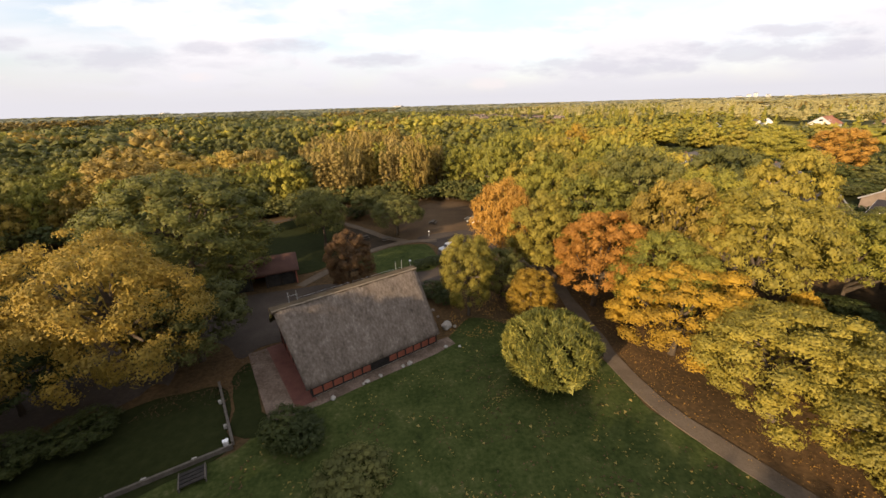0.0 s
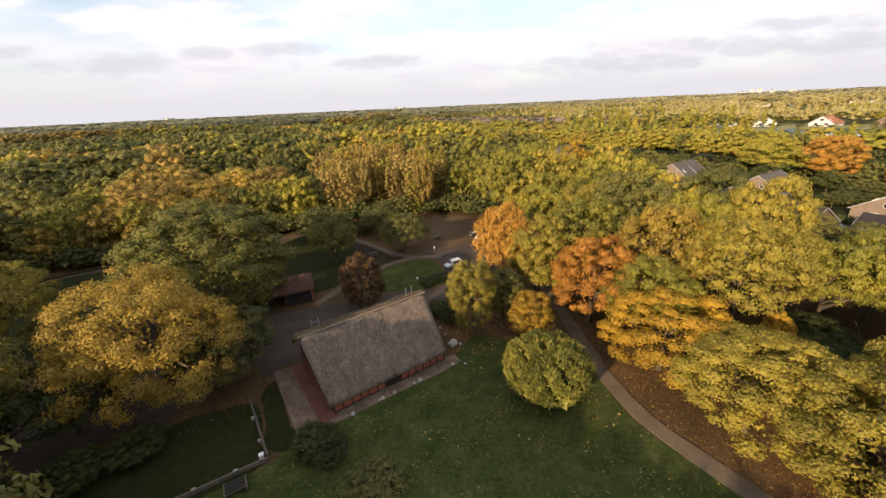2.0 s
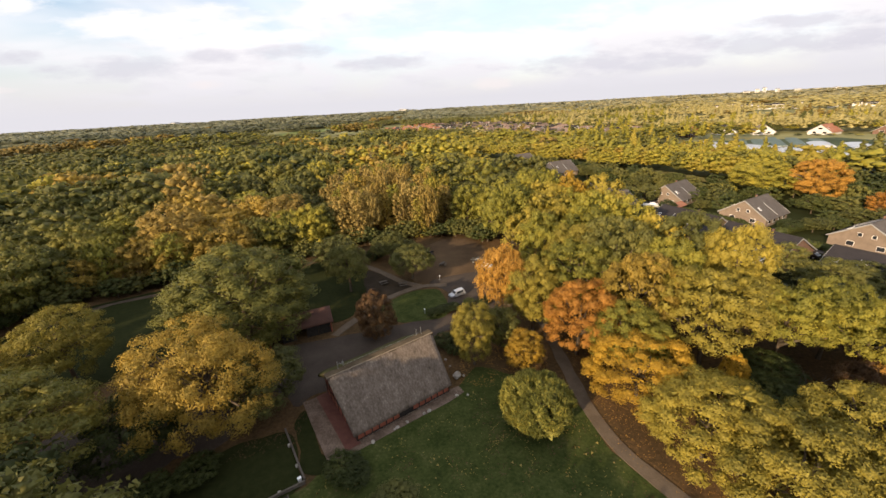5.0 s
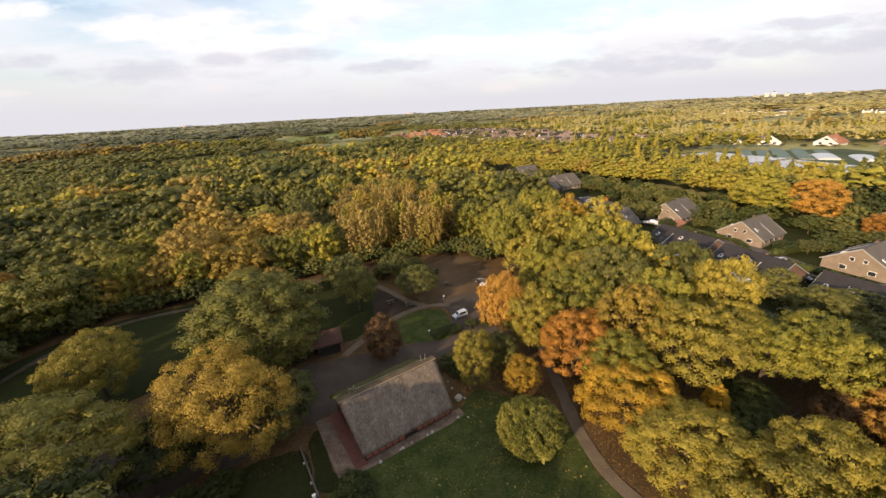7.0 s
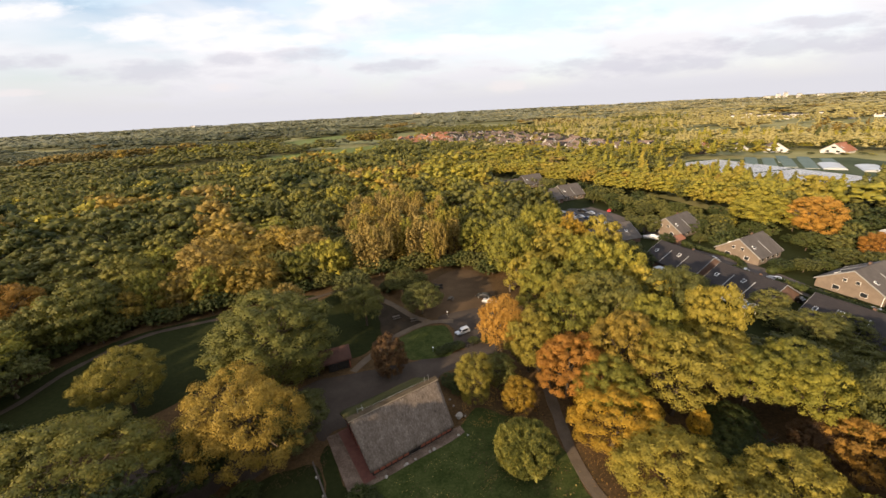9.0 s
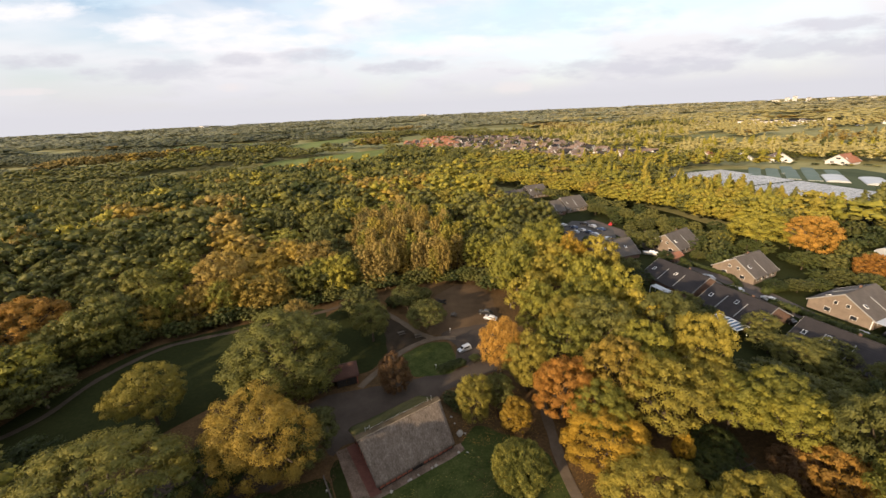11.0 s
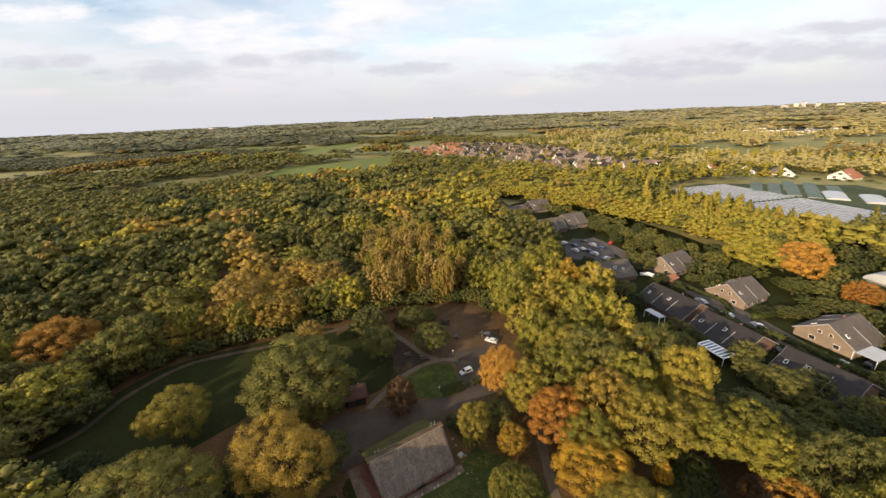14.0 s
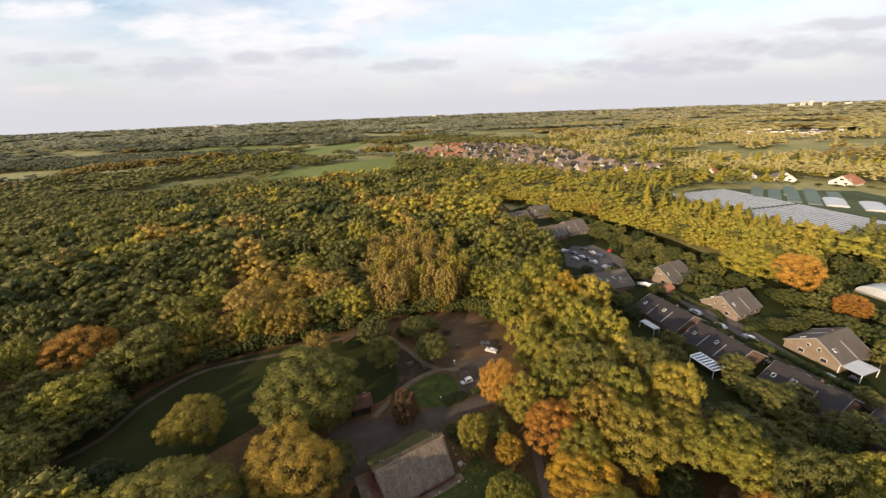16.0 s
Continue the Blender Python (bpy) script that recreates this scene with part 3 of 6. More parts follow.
def clear_of(x, y, gap):
    if near_line(x, y, (76, 92), (64, 77), 5.0) or near_line(x, y, (70, 112), (60, 98), 4.0):     # open terraces of the row houses
        return False
    return all((x - a) ** 2 + (y - b) ** 2 > (gap * 0.55 + c * 0.72) ** 2 for a, b, c in PLACED)


def scatter(poly, step, seed):
    rng = random.Random(seed)
    xs, ys = [p[0] for p in poly], [p[1] for p in poly]
    out, row, y = [], 0, min(ys)
    while y < max(ys):
        x = min(xs) + (step / 2 if row % 2 else 0)
        while x < max(xs):
            q = (x + rng.uniform(-0.33, 0.33) * step, y + rng.uniform(-0.33, 0.33) * step)
            if inside(*q, poly):
                out.append(q)
            x += step
        y += step * 0.87
        row += 1
    return out

# ---- ground and ways ----
gm = bmesh.new()
bmesh.ops.create_circle(gm, cap_ends=True, segments=96, radius=4900)
tagged(part("ground", gm, LITTER), "leaf-strewn park ground running out to the horizon", "ground", kind="structure")

area("lawn_front", [(-26, 30), (-24, 40), (-17, 44), (-14.8, 47.6), (-9.5, 49.6), (-2.5, 54), (2.2, 58.3), (5.5, 62), (10, 60), (16, 57), (18.2, 52), (18.5, 47), (20, 42.5), (23, 37), (28, 30), (25, 15), (0, 5), (-20, 12)], 0.04, GRASS, "dark mown lawn strewn with fallen leaves")
area("lawn_side", [(-20.5, 53), (-16.8, 45.2), (-13, 47), (-15.8, 48.6), (-20.2, 56)], 0.045, SHADE_MEADOW, "grass beside the cobbled apron, coloured dark for shade", rag=0.8)
area("lawn_walled", [(-40, 30), (-24, 39.5), (-17.8, 43.8), (-18.5, 47), (-21.2, 52), (-27, 51), (-36, 46), (-44, 38)], 0.05, SHADE_MEADOW, "lawn inside the low wall, coloured dark for shade")
area("lawn_middle", [(-12, 83.5), (-8, 88.5), (-3, 91), (1.2, 89.5), (2.2, 84), (1.5, 78.8), (-2.5, 77.5), (-8, 78)], 0.05, GRASS, "small oval lawn beside the gravel car park")
area("lawn_back", [(-38, 82), (-38, 100), (-33, 112), (-25, 114), (-18, 106.5), (-17, 97), (-15, 88), (-18, 81), (-24, 79)], 0.062, SHADE_MEADOW, "lawn behind the brick shed, coloured dark for shade")
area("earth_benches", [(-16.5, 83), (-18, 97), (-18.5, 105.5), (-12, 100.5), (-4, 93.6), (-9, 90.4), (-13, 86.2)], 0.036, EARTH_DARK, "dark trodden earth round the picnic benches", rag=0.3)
area("meadow_west", [(-94, 58), (-90, 80), (-82, 94), (-67, 102), (-50, 109), (-38, 112), (-36, 98), (-42, 84), (-50, 72), (-62, 60), (-76, 52)], 0.05, SHADE_MEADOW, "open meadow before the woods, its green darkened for shade")
area("yard", [(-31, 64), (-29, 71), (-20, 74), (-12, 75.5), (-3, 77.8), (5, 80), (11, 82), (13, 79), (5, 75), (-1, 71.5), (-3, 66), (-9, 64.5), (-19, 59), (-21.5, 57), (-25, 60)], 0.03, GRAVEL, "grey gravel yard behind the thatched house")
area("car_park", [(2.4, 82), (3, 89), (-1, 94.5), (4, 97), (13, 99), (16, 96), (13, 83), (8, 80)], 0.045, GRAVEL, "pale gravel car park")
area("clearing", [(-4, 95), (-5, 106), (-3, 117), (4, 124), (10, 125), (15, 120), (16, 108), (15, 98), (5, 95.5)], 0.02, BROWN, "bare brown earth clearing under trees")
ribbon("path_east", [(27, 31), (24.4, 36), (22.2, 40.2), (20.1, 45), (19.2, 51), (19.3, 57), (19.6, 66), (19.8, 74), (17, 80), (13, 83)], 1.85, 0.09, PATH_SAND, "sandy footpath curving past the lawn")
ribbon("path_shed", [(-19.6, 74.6), (-18.6, 76.4), (-17, 79), (-14.6, 82), (-12.2, 86.2), (-8, 90), (-3, 92.6), (3, 92.5)], 1.7, 0.09, PATH_SAND, "sandy footpath round the oval lawn")
ribbon("path_diagonal", [(-3, 92.8), (-7.7, 96.3), (-12, 101.5), (-17.2, 107.2), (-22, 112)], 1.6, 0.085, PATH_SAND, "narrow sandy footpath toward the woods")
ribbon("path_woods", [(-22, 118.5), (-28, 117), (-38, 110.7), (-53, 104), (-68, 99), (-78, 94), (-85, 82), (-87, 70), (-93, 62), (-105, 50)], 1.5, 0.09, PATH_EARTH, "trodden earth path along the edge of the woods")
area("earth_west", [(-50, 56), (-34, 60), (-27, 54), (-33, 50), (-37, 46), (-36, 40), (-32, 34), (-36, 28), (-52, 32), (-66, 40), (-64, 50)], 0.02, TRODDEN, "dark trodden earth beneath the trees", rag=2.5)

# ---- the thatched house: long side along its own x ----
HOUSE = pose(-11.75, 49.6, 0, 0, 0, 31.2)
HL, RIDGE_V, RIDGE_Z, BACK_V, BACK_Z = 14.4, 3.9, 8.15, 12.3, 3.4


def roof_slab(x0, x1, v0, z0, v1, z1, thick, sag=0.12, nx=24, ny=10, seed=0):
    """A thick thatched slope with a soft uneven face and rounded ends."""
    bm = bmesh.new()
    grid = []
    up = Vector((0, -(z1 - z0), (v1 - v0))).normalized()
    if up.z < 0:
        up = -up
    for i in range(nx + 1):
        col = []
        for j in range(ny + 1):
            u, v = i / nx, j / ny
            p = Vector((x0 + (x1 - x0) * u, v0 + (v1 - v0) * v, z0 + (z1 - z0) * v))
            edge = min(u, 1 - u) * (x1 - x0)
            soft = -thick * 0.5 * max(0, 1 - edge / 0.35) ** 2 - thick * 0.35 * max(0, 1 - v * 8) ** 2
            p += up * (soft + sag * noise.noise((p.x * 0.7, p.y * 0.7, seed)))
            col.append(bm.verts.new(p))
        grid.append(col)
    faces = [bm.faces.new((grid[i][j], grid[i + 1][j], grid[i + 1][j + 1], grid[i][j + 1])) for i in range(nx) for j in range(ny)]
    r = bmesh.ops.extrude_face_region(bm, geom=faces)
    bmesh.ops.translate(bm, vec=-up * thick, verts=[g for g in r["geom"] if isinstance(g, bmesh.types.BMVert)])
    bmesh.ops.recalc_face_normals(bm, faces=bm.faces)
    for f in bm.faces:
        f.smooth = True
    return bm


def thatched_house():
    h = anchor("thatched_house", HOUSE, "old half-timbered brick house with weathered grey thatched roof", "house")
    def raked(bm, z0):
        for v in bm.verts:                            # the gable ends lean out toward the ridge
            if v.co.x < 2:
                v.co.x -= 0.13 * max(0.0, v.co.z - z0)
        return bm

    part("roof", raked(roof_slab(-0.55, HL + 0.15, -0.78, 1.72, RIDGE_V, RIDGE_Z, 0.30, 0.10, 30, 14), 1.72), THATCH, h, "weathered grey-brown thatch")
    part("roof", raked(roof_slab(-0.55, HL + 0.15, BACK_V, BACK_Z, RIDGE_V + 1.15, RIDGE_Z - 0.12, 0.38, seed=5), 1.42), MOSS, h, "mossy green thatch")
    bm = bmesh.new()                                  # broad ridge cap, its front lip a pale roll
    n, rings = 60, []
    for i in range(n + 1):
        x = -1.50 + (HL + 1.72) * i / n
        wob = 0.05 * noise.noise((x * 1.3, 0, 2))
        prof = ((-0.06, -0.16), (-0.02, 0.05), (0.14, 0.10), (0.45, 0.12), (0.85, 0.08), (1.2, -0.02), (1.38, -0.16), (1.3, -0.4), (0.3, -0.4))
        rings.append([bm.verts.new((x, RIDGE_V + a + wob + 0.03 * noise.noise((x * 4, k, 5)), RIDGE_Z + b + 0.04 * noise.noise((x * 2.5, 9, k)))) for k, (a, b) in enumerate(prof)])
    for i in range(n):
        for k in range(9):
            bm.faces.new((rings[i][k], rings[i + 1][k], rings[i + 1][(k + 1) % 9], rings[i][(k + 1) % 9]))
    bm.faces.new(rings[0])
    bm.faces.new(rings[-1][::-1])
    bmesh.ops.recalc_face_normals(bm, faces=bm.faces)
    cap = part("ridge_cap", bm, RIDGE, h, "dark heather ridge cap")
    lip, rolls = bmesh.new(), []
    for i in range(n + 1):
        x = -1.5 + (HL + 1.7) * i / n
        y, z, r = RIDGE_V - 0.03 + 0.04 * noise.noise((x, 1, 0)), RIDGE_Z + 0.06 + 0.03 * noise.noise((x, 4, 0)), 0.080 + 0.012 * noise.noise((x * 3, 2, 2))
        rolls.append([lip.verts.new((x, y + r * math.cos(k * math.pi / 3), z + r * math.sin(k * math.pi / 3))) for k in range(6)])
    for i in range(n):
        for k in range(6):
            lip.faces.new((rolls[i][k], rolls[i][(k + 1) % 6], rolls[i + 1][(k + 1) % 6], rolls[i + 1][k]))
    lip.faces.new(rolls[0][::-1])
    lip.faces.new(rolls[-1])
    bmesh.ops.recalc_face_normals(lip, faces=lip.faces)
    part("straw_roll", lip, STRAWROLL, cap, "pale straw roll")
    # walls: a plinth band below the low eaves, bays of brick between tarred posts
    bays, door = 14, (6, 7)
    w = HL / bays
    part("plinth", boxed(0, HL, 0.02, 0.30, -0.1, 0.22), STONE, h, "granite plinth")
    panel = post = None
    for i in range(bays + 1):
        if i == door[1]:
            continue
        if post is None:
            post = part("post", boxed(-0.07, 0.07, -0.03, 0.2, 0.2, 2.0), TIMBER, h, "tarred oak post")
        else:
            twin(post, Matrix.Translation((i * w, 0, 0)), h)
    for i in range(bays):
        if i in door:
            continue
        if panel is None:
            panel = part("brick_panel", boxed(0.07, w - 0.07, 0.01, 0.18, 0.24, 2.0, bevel=0.01), BRICK, h, "red brick infill")
        else:
            twin(panel, Matrix.Translation((i * w, 0, 0)), h)
    part("sill_beam", boxed(-0.05, HL + 0.05, -0.05, 0.22, 0.16, 0.30), TIMBER, h)
    part("rail", boxed(-0.05, HL + 0.05, -0.04, 0.2, 1.05, 1.17), TIMBER, h)
    gate = part("barn_door", boxed(door[0] * w + 0.08, (door[1] + 1) * w - 0.08, 0.10, 0.16, 0.05, 2.0), TIMBER, h, "dark plank barn door")
    for k in range(6):
        x = door[0] * w + 0.12 + k * (2 * w - 0.24) / 6
        part("plank", boxed(x, x + (2 * w - 0.24) / 6 - 0.02, 0.07, 0.11, 0.08, 1.98), TIMBER, gate)
    part("back_wall", boxed(0, HL, 11.4, 11.65, -0.1, 3.7), BRICK, h)
    for x in (0.0, HL - 0.25):
        bm = bmesh.new()
        outline = [(0.3, -0.1), (11.4, -0.1), (11.4, 3.6), (RIDGE_V + 1.2, RIDGE_Z - 0.7), (RIDGE_V, RIDGE_Z - 0.7), (0.3, 2.25)]
        a = [bm.verts.new((x, v, z)) for v, z in outline]
        bm.faces.new(a)
        r = bmesh.ops.extrude_face_region(bm, geom=list(bm.faces))
        bmesh.ops.translate(bm, vec=(0.25, 0, 0), verts=[g for g in r["geom"] if isinstance(g, bmesh.types.BMVert)])
        bmesh.ops.recalc_face_normals(bm, faces=bm.faces)
        wall = part("gable_wall", bm, BRICK, h)
        side = -0.05 if x == 0 else 0.25
        for k in range(8):
            v = 0.6 + k * 1.5
            top = 2.1 + (v - 0.3) * 1.2 if v < RIDGE_V else RIDGE_Z - 0.6 - (v - RIDGE_V) * 0.6
            part("post", boxed(x + side, x + side + 0.06, v - 0.08, v + 0.08, 0.1, max(1.8, min(top, 6.6))), TIMBER, wall)
        for z, v0, v1 in ((1.4, 0.3, 11.3), (2.8, 1.0, 11.3), (4.3, 2.2, 10.2), (5.8, 3.4, 7.0)):
            part("beam", boxed(x + side - 0.01, x + side + 0.05, v0, v1, z, z + 0.14), TIMBER, wall)
    # lightning rods along the ridge, with their cable
    for x in (0.4, 1.2, HL - 2.0, HL - 1.2):
        part("lightning_rod", rod(bmesh.new(), (x, RIDGE_V + 0.9, RIDGE_Z), (x, RIDGE_V + 0.9, RIDGE_Z + 1.1), 0.035), STEEL, h, "galvanised rod")
    for x0, x1, z in ((0.4, 1.2, 0.7),):
        part("crossbar", rod(bmesh.new(), (x0 - 0.1, RIDGE_V + 0.9, RIDGE_Z + z), (x1 + 0.1, RIDGE_V + 0.9, RIDGE_Z + z), 0.02), STEEL, h)
    part("lightning_cable", rod(bmesh.new(), (1.0, RIDGE_V + 1.0, RIDGE_Z + 0.25), (HL - 1.3, RIDGE_V + 1.0, RIDGE_Z + 0.25), 0.010), STEEL, h)
    return h


thatched_house()


def apron(name, pts, z, material, label):
    """Flat ground round the house, in the house's own axes."""
    ob = part(name, prism(pts, 0.3, z), material)
    ob.matrix_basis = HOUSE
    return tagged(ob, label, "pavement", kind="structure")


apron("pavement_cobbles", [(-4.15, -0.2), (-3.2, -0.9), (-1.7, -1.2), (0.6, -1.35), (7, -1.45), (13, -1.7), (16.1, -1.45), (16.2, 0.1), (14.4, 0.4), (0, 0.0), (-1.7, 0.3), (-1.7, 11.3), (-3.7, 11.5), (-3.95, 6.7)], 0.06, COBBLE, "cobbled apron round the thatched house")
apron("pavement_clinker", [(-1.75, -0.5), (0.2, -0.5), (0.2, 11.4), (-1.75, 11.4)], 0.075, KLINKER, "red clinker strip along the gable")


def boulder(x, y, r, flat=0.7, seed=0, label="rounded grey granite boulder"):
    bm = bmesh.new()
    bmesh.ops.create_icosphere(bm, subdivisions=3, radius=1.0)
    for v in bm.verts:
        k = 1 + 0.28 * noise.noise(v.co * 1.3 + Vector((seed * 3.1, 0, 0))) + 0.08 * noise.noise(v.co * 4)
        v.co = Vector((v.co.x * r * k, v.co.y * r * 0.8 * k, v.co.z * r * flat * k)) * 0.82
    for f in bm.faces:
        f.smooth = True
    ob = part("boulder", bm, STONE)
    ob.matrix_basis = pose(x, y, r * flat * 0.62, 0, 0, seed * 47)
    return tagged(ob, label, "boulder", "boulders round the house")


boulder(2.1, 60.1, 0.85, 0.75, 1, "large pale granite boulder on the grass")
for k, (x, y, r) in enumerate([(3.1, 60.2, 0.3), (3.2, 56.0, 0.22), (1.6, 56.1, 0.3), (-2.5, 53.6, 0.38), (-3.2, 53.2, 0.3), (-5.5, 52.0, 0.28), (-6.8, 51.2, 0.34), (-7.15, 51.0, 0.22), (-9.8, 49.2, 0.36), (0.6, 64.5, 0.3), (1.2, 62.8, 0.25)]):
    boulder(x, y, r, 0.7, k + 2)


# ---- shed across the yard ----
def brick_shed():
    s = anchor("brick_shed", pose(-30.8, 72.4, 0, 0, 0, 20), "long open-fronted brick shed with a red tile roof", "shed")
    L_, D_ = 11.2, 5.0
    part("back_wall", boxed(0, L_, D_ - 0.2, D_, -0.1, 2.6), BRICK, s)
    for x in (0, L_ - 0.22):
        part("side_wall", boxed(x, x + 0.22, 0, D_ - 0.2, -0.1, 2.6), BRICK, s)
    for k in range(6):
        x = 0.3 + k * (L_ - 0.6) / 5
        part("post", boxed(x - 0.1, x + 0.1, 0.02, 0.22, 0, 2.5), TIMBER, s)
    for k in (1, 3, 4):
        x = 0.3 + k * (L_ - 0.6) / 5
        part("door", boxed(x + 0.15, x + 1.95, 0.1, 0.16, 0.05, 2.2), TIMBER, s, "dark green plank door")
    part("beam", boxed(-0.1, L_ + 0.1, 0, 0.24, 2.45, 2.65), TIMBER, s)
    for v0, z0, v1, z1 in ((-0.5, 2.45, D_ / 2, 4.4), (D_ + 0.5, 2.45, D_ / 2, 4.4)):
        part("roof", roof_slab(-0.4, L_ + 0.4, v0, z0, v1, z1, 0.16, 0.02, 12, 6), TILE_OLD, s)
    return s


brick_shed()


# ---- low wall with its steps ----
def low_wall(a, b, name="garden_wall"):
    a, b = Vector(a), Vector(b)
    d = b - a
    w = anchor(name, pose(a.x, a.y, 0, 0, 0, math.degrees(math.atan2(d.y, d.x))), "low weathered timber and stone garden wall", "wall")
    n = max(2, int(d.length / 1.2))
    for k in range(n):
        x0, x1 = k * d.length / n, (k + 1) * d.length / n - 0.02
        part("block", boxed(x0, x1, -0.11, 0.11, -0.05, 0.46 + 0.02 * noise.noise((k, a.x, 0)), bevel=0.025), GREYWOOD, w)
    for k in range(2):
        x = d.length * (0.33 + 0.4 * k)
        part("pier", boxed(x - 0.18, x + 0.18, -0.4, -0.12, -0.05, 0.36, bevel=0.04), STONE, w)
    return w


low_wall((-21.8, 52.6), (-17.15, 44.75))
low_wall((-17.05, 44.5), (-24.4, 40.8))
low_wall((-24.5, 40.7), (-33.0, 37.0))
bt = anchor("spring_trough", pose(-18.9, 41.9, 0, 0, 0, 27), "dark slatted timber trough below the wall", "trough")
for k in range(4):
    part("slat", boxed(-0.9, 0.9, -0.72 + k * 0.36, -0.42 + k * 0.36, 0.35, 0.41), TIMBER, bt)
for x in (-0.9, 0.82):
    part("side_rail", boxed(x, x + 0.08, -0.8, 0.75, 0, 0.45), GREYWOOD, bt)
pb = anchor("white_marker_box", pose(-17.75, 44.85, 0, 0, 0, 25), "small white painted box by the wall corner", "box")
part("body", boxed(-0.2, 0.2, -0.15, 0.15, 0, 0.5, bevel=0.03), WHITE, pb)
part("lid", boxed(-0.23, 0.23, -0.18, 0.18, 0.5, 0.55, bevel=0.02), WHITE, pb)


# ---- vehicles ----
def car(x, y, turn, paint, label, tall=False, s=1.0):
    """A car with its nose toward its own +x."""
    c = anchor("parked_car", pose(x, y, 0.05, 0, 0, turn) @ Matrix.Scale(s, 4), label, "car", "parked cars")
    L_, W_, H_ = (4.5, 1.8, 1.82) if tall else (4.3, 1.75, 1.46)
    side = [(-L_ / 2, 0.32), (L_ / 2 - 0.1, 0.32), (L_ / 2, 0.55), (L_ / 2 - 0.1, 0.82), (L_ / 2 - 0.95, 1.0), (-L_ / 2 + 0.05, 1.02), (-L_ / 2 - 0.03, 0.7)]
    cab = [(L_ / 2 - 1.0, 0.98), (L_ / 2 - 1.75, H_ - 0.06), (L_ / 2 - 2.2, H_), (-L_ / 2 + (0.35 if tall else 0.9), H_), (-L_ / 2 + (0.08 if tall else 0.35), 1.0)]

    def hull(pts, half, top=None):
        bm = bmesh.new()
        rows = []
        for sgn in (-1, 1):
            rows.append([bm.verts.new((px, sgn * (half if top is None or pz < 1.05 else top), pz)) for px, pz in pts])
        bm.faces.new(rows[0])
        bm.faces.new(rows[1][::-1])
        for i in range(len(pts)):
            j = (i + 1) % len(pts)
            bm.faces.new((rows[0][i], rows[1][i], rows[1][j], rows[0][j]))
        bmesh.ops.recalc_face_normals(bm, faces=bm.faces)
        bmesh.ops.bevel(bm, geom=list(bm.edges), offset=0.05, segments=2, affect="EDGES")
        return bm

    part("body", hull(side, W_ / 2), paint, c)
    part("cabin", hull(cab, W_ / 2 - 0.06, W_ / 2 - 0.2), paint, c)
    part("windscreen", box(bmesh.new(), -0.02, 0.02, -W_ / 2 + 0.26, W_ / 2 - 0.26, -0.38, 0.36, Matrix.Translation((L_ / 2 - 1.32, 0, 1.0 + (H_ - 1) * 0.52)) @ Matrix.Rotation(-math.atan2(0.75, H_ - 1.0), 4, "Y")), PANE, c)
    for sgn in (-1, 1):
        part("side_window", box(bmesh.new(), -L_ / 2 + 0.75, L_ / 2 - 1.75, -0.015, 0.015, 1.06, H_ - 0.14, Matrix.Translation((0, sgn * (W_ / 2 - 0.09), 0))), PANE, c)
        for wx in (-L_ / 2 + 0.8, L_ / 2 - 0.85):
            wheel = part("wheel", rod(bmesh.new(), (wx, sgn * (W_ / 2 - 0.2), 0.31), (wx, sgn * (W_ / 2 + 0.01), 0.31), 0.31, sides=14), RUBBER, c)
            part("rim", rod(bmesh.new(), (wx, sgn * (W_ / 2), 0.31), (wx, sgn * (W_ / 2 + 0.025), 0.31), 0.19, sides=10), STEEL, wheel)
        part("headlight", boxed(L_ / 2 - 0.12, L_ / 2 - 0.02, sgn * 0.62 - 0.16, sgn * 0.62 + 0.16, 0.66, 0.8, bevel=0.02), WHITE, c)
    part("rear_window", boxed(-L_ / 2 + (0.16 if tall else 0.5), -L_ / 2 + (0.2 if tall else 0.54), -W_ / 2 + 0.3, W_ / 2 - 0.3, 1.1, H_ - 0.2), PANE, c)
    return c


car(4.9, 86.6, 208, CAR_PAINT["silver"], "silver compact van parked on pale gravel", True, 0.8)
car(13.6, 101.0, 150, CAR_PAINT["white"], "white estate car parked under yellow trees", False, 0.9)
car(12.6, 104.2, 150, CAR_PAINT["black"], "black car parked under yellow trees")


def bench(x, y, turn):
    b = anchor("picnic_bench", pose(x, y, 0.05, 0, 0, turn), "dark weathered wooden picnic bench on earth", "bench", "picnic benches")
    for k in range(4):
        part("top_plank", boxed(-0.95, 0.95, -0.36 + k * 0.185, -0.2 + k * 0.185, 0.70, 0.75), GREYWOOD, b)
    for sgn in (-1, 1):
        part("seat_plank", boxed(-0.95, 0.95, sgn * 0.72 - 0.13, sgn * 0.72 + 0.13, 0.42, 0.46), GREYWOOD, b)
        part("leg_frame", boxed(sgn * 0.7 - 0.04, sgn * 0.7 + 0.04, -0.8, 0.8, 0.34, 0.42), TIMBER, b)
        for s2 in (-1, 1):
            part("leg", rod(bmesh.new(), (sgn * 0.7, s2 * 0.7, 0), (sgn * 0.7, s2 * 0.25, 0.7), 0.05), TIMBER, b)
    return b


bench(-12.0, 95.6, 25)
bench(-7.2, 93.9, 10)


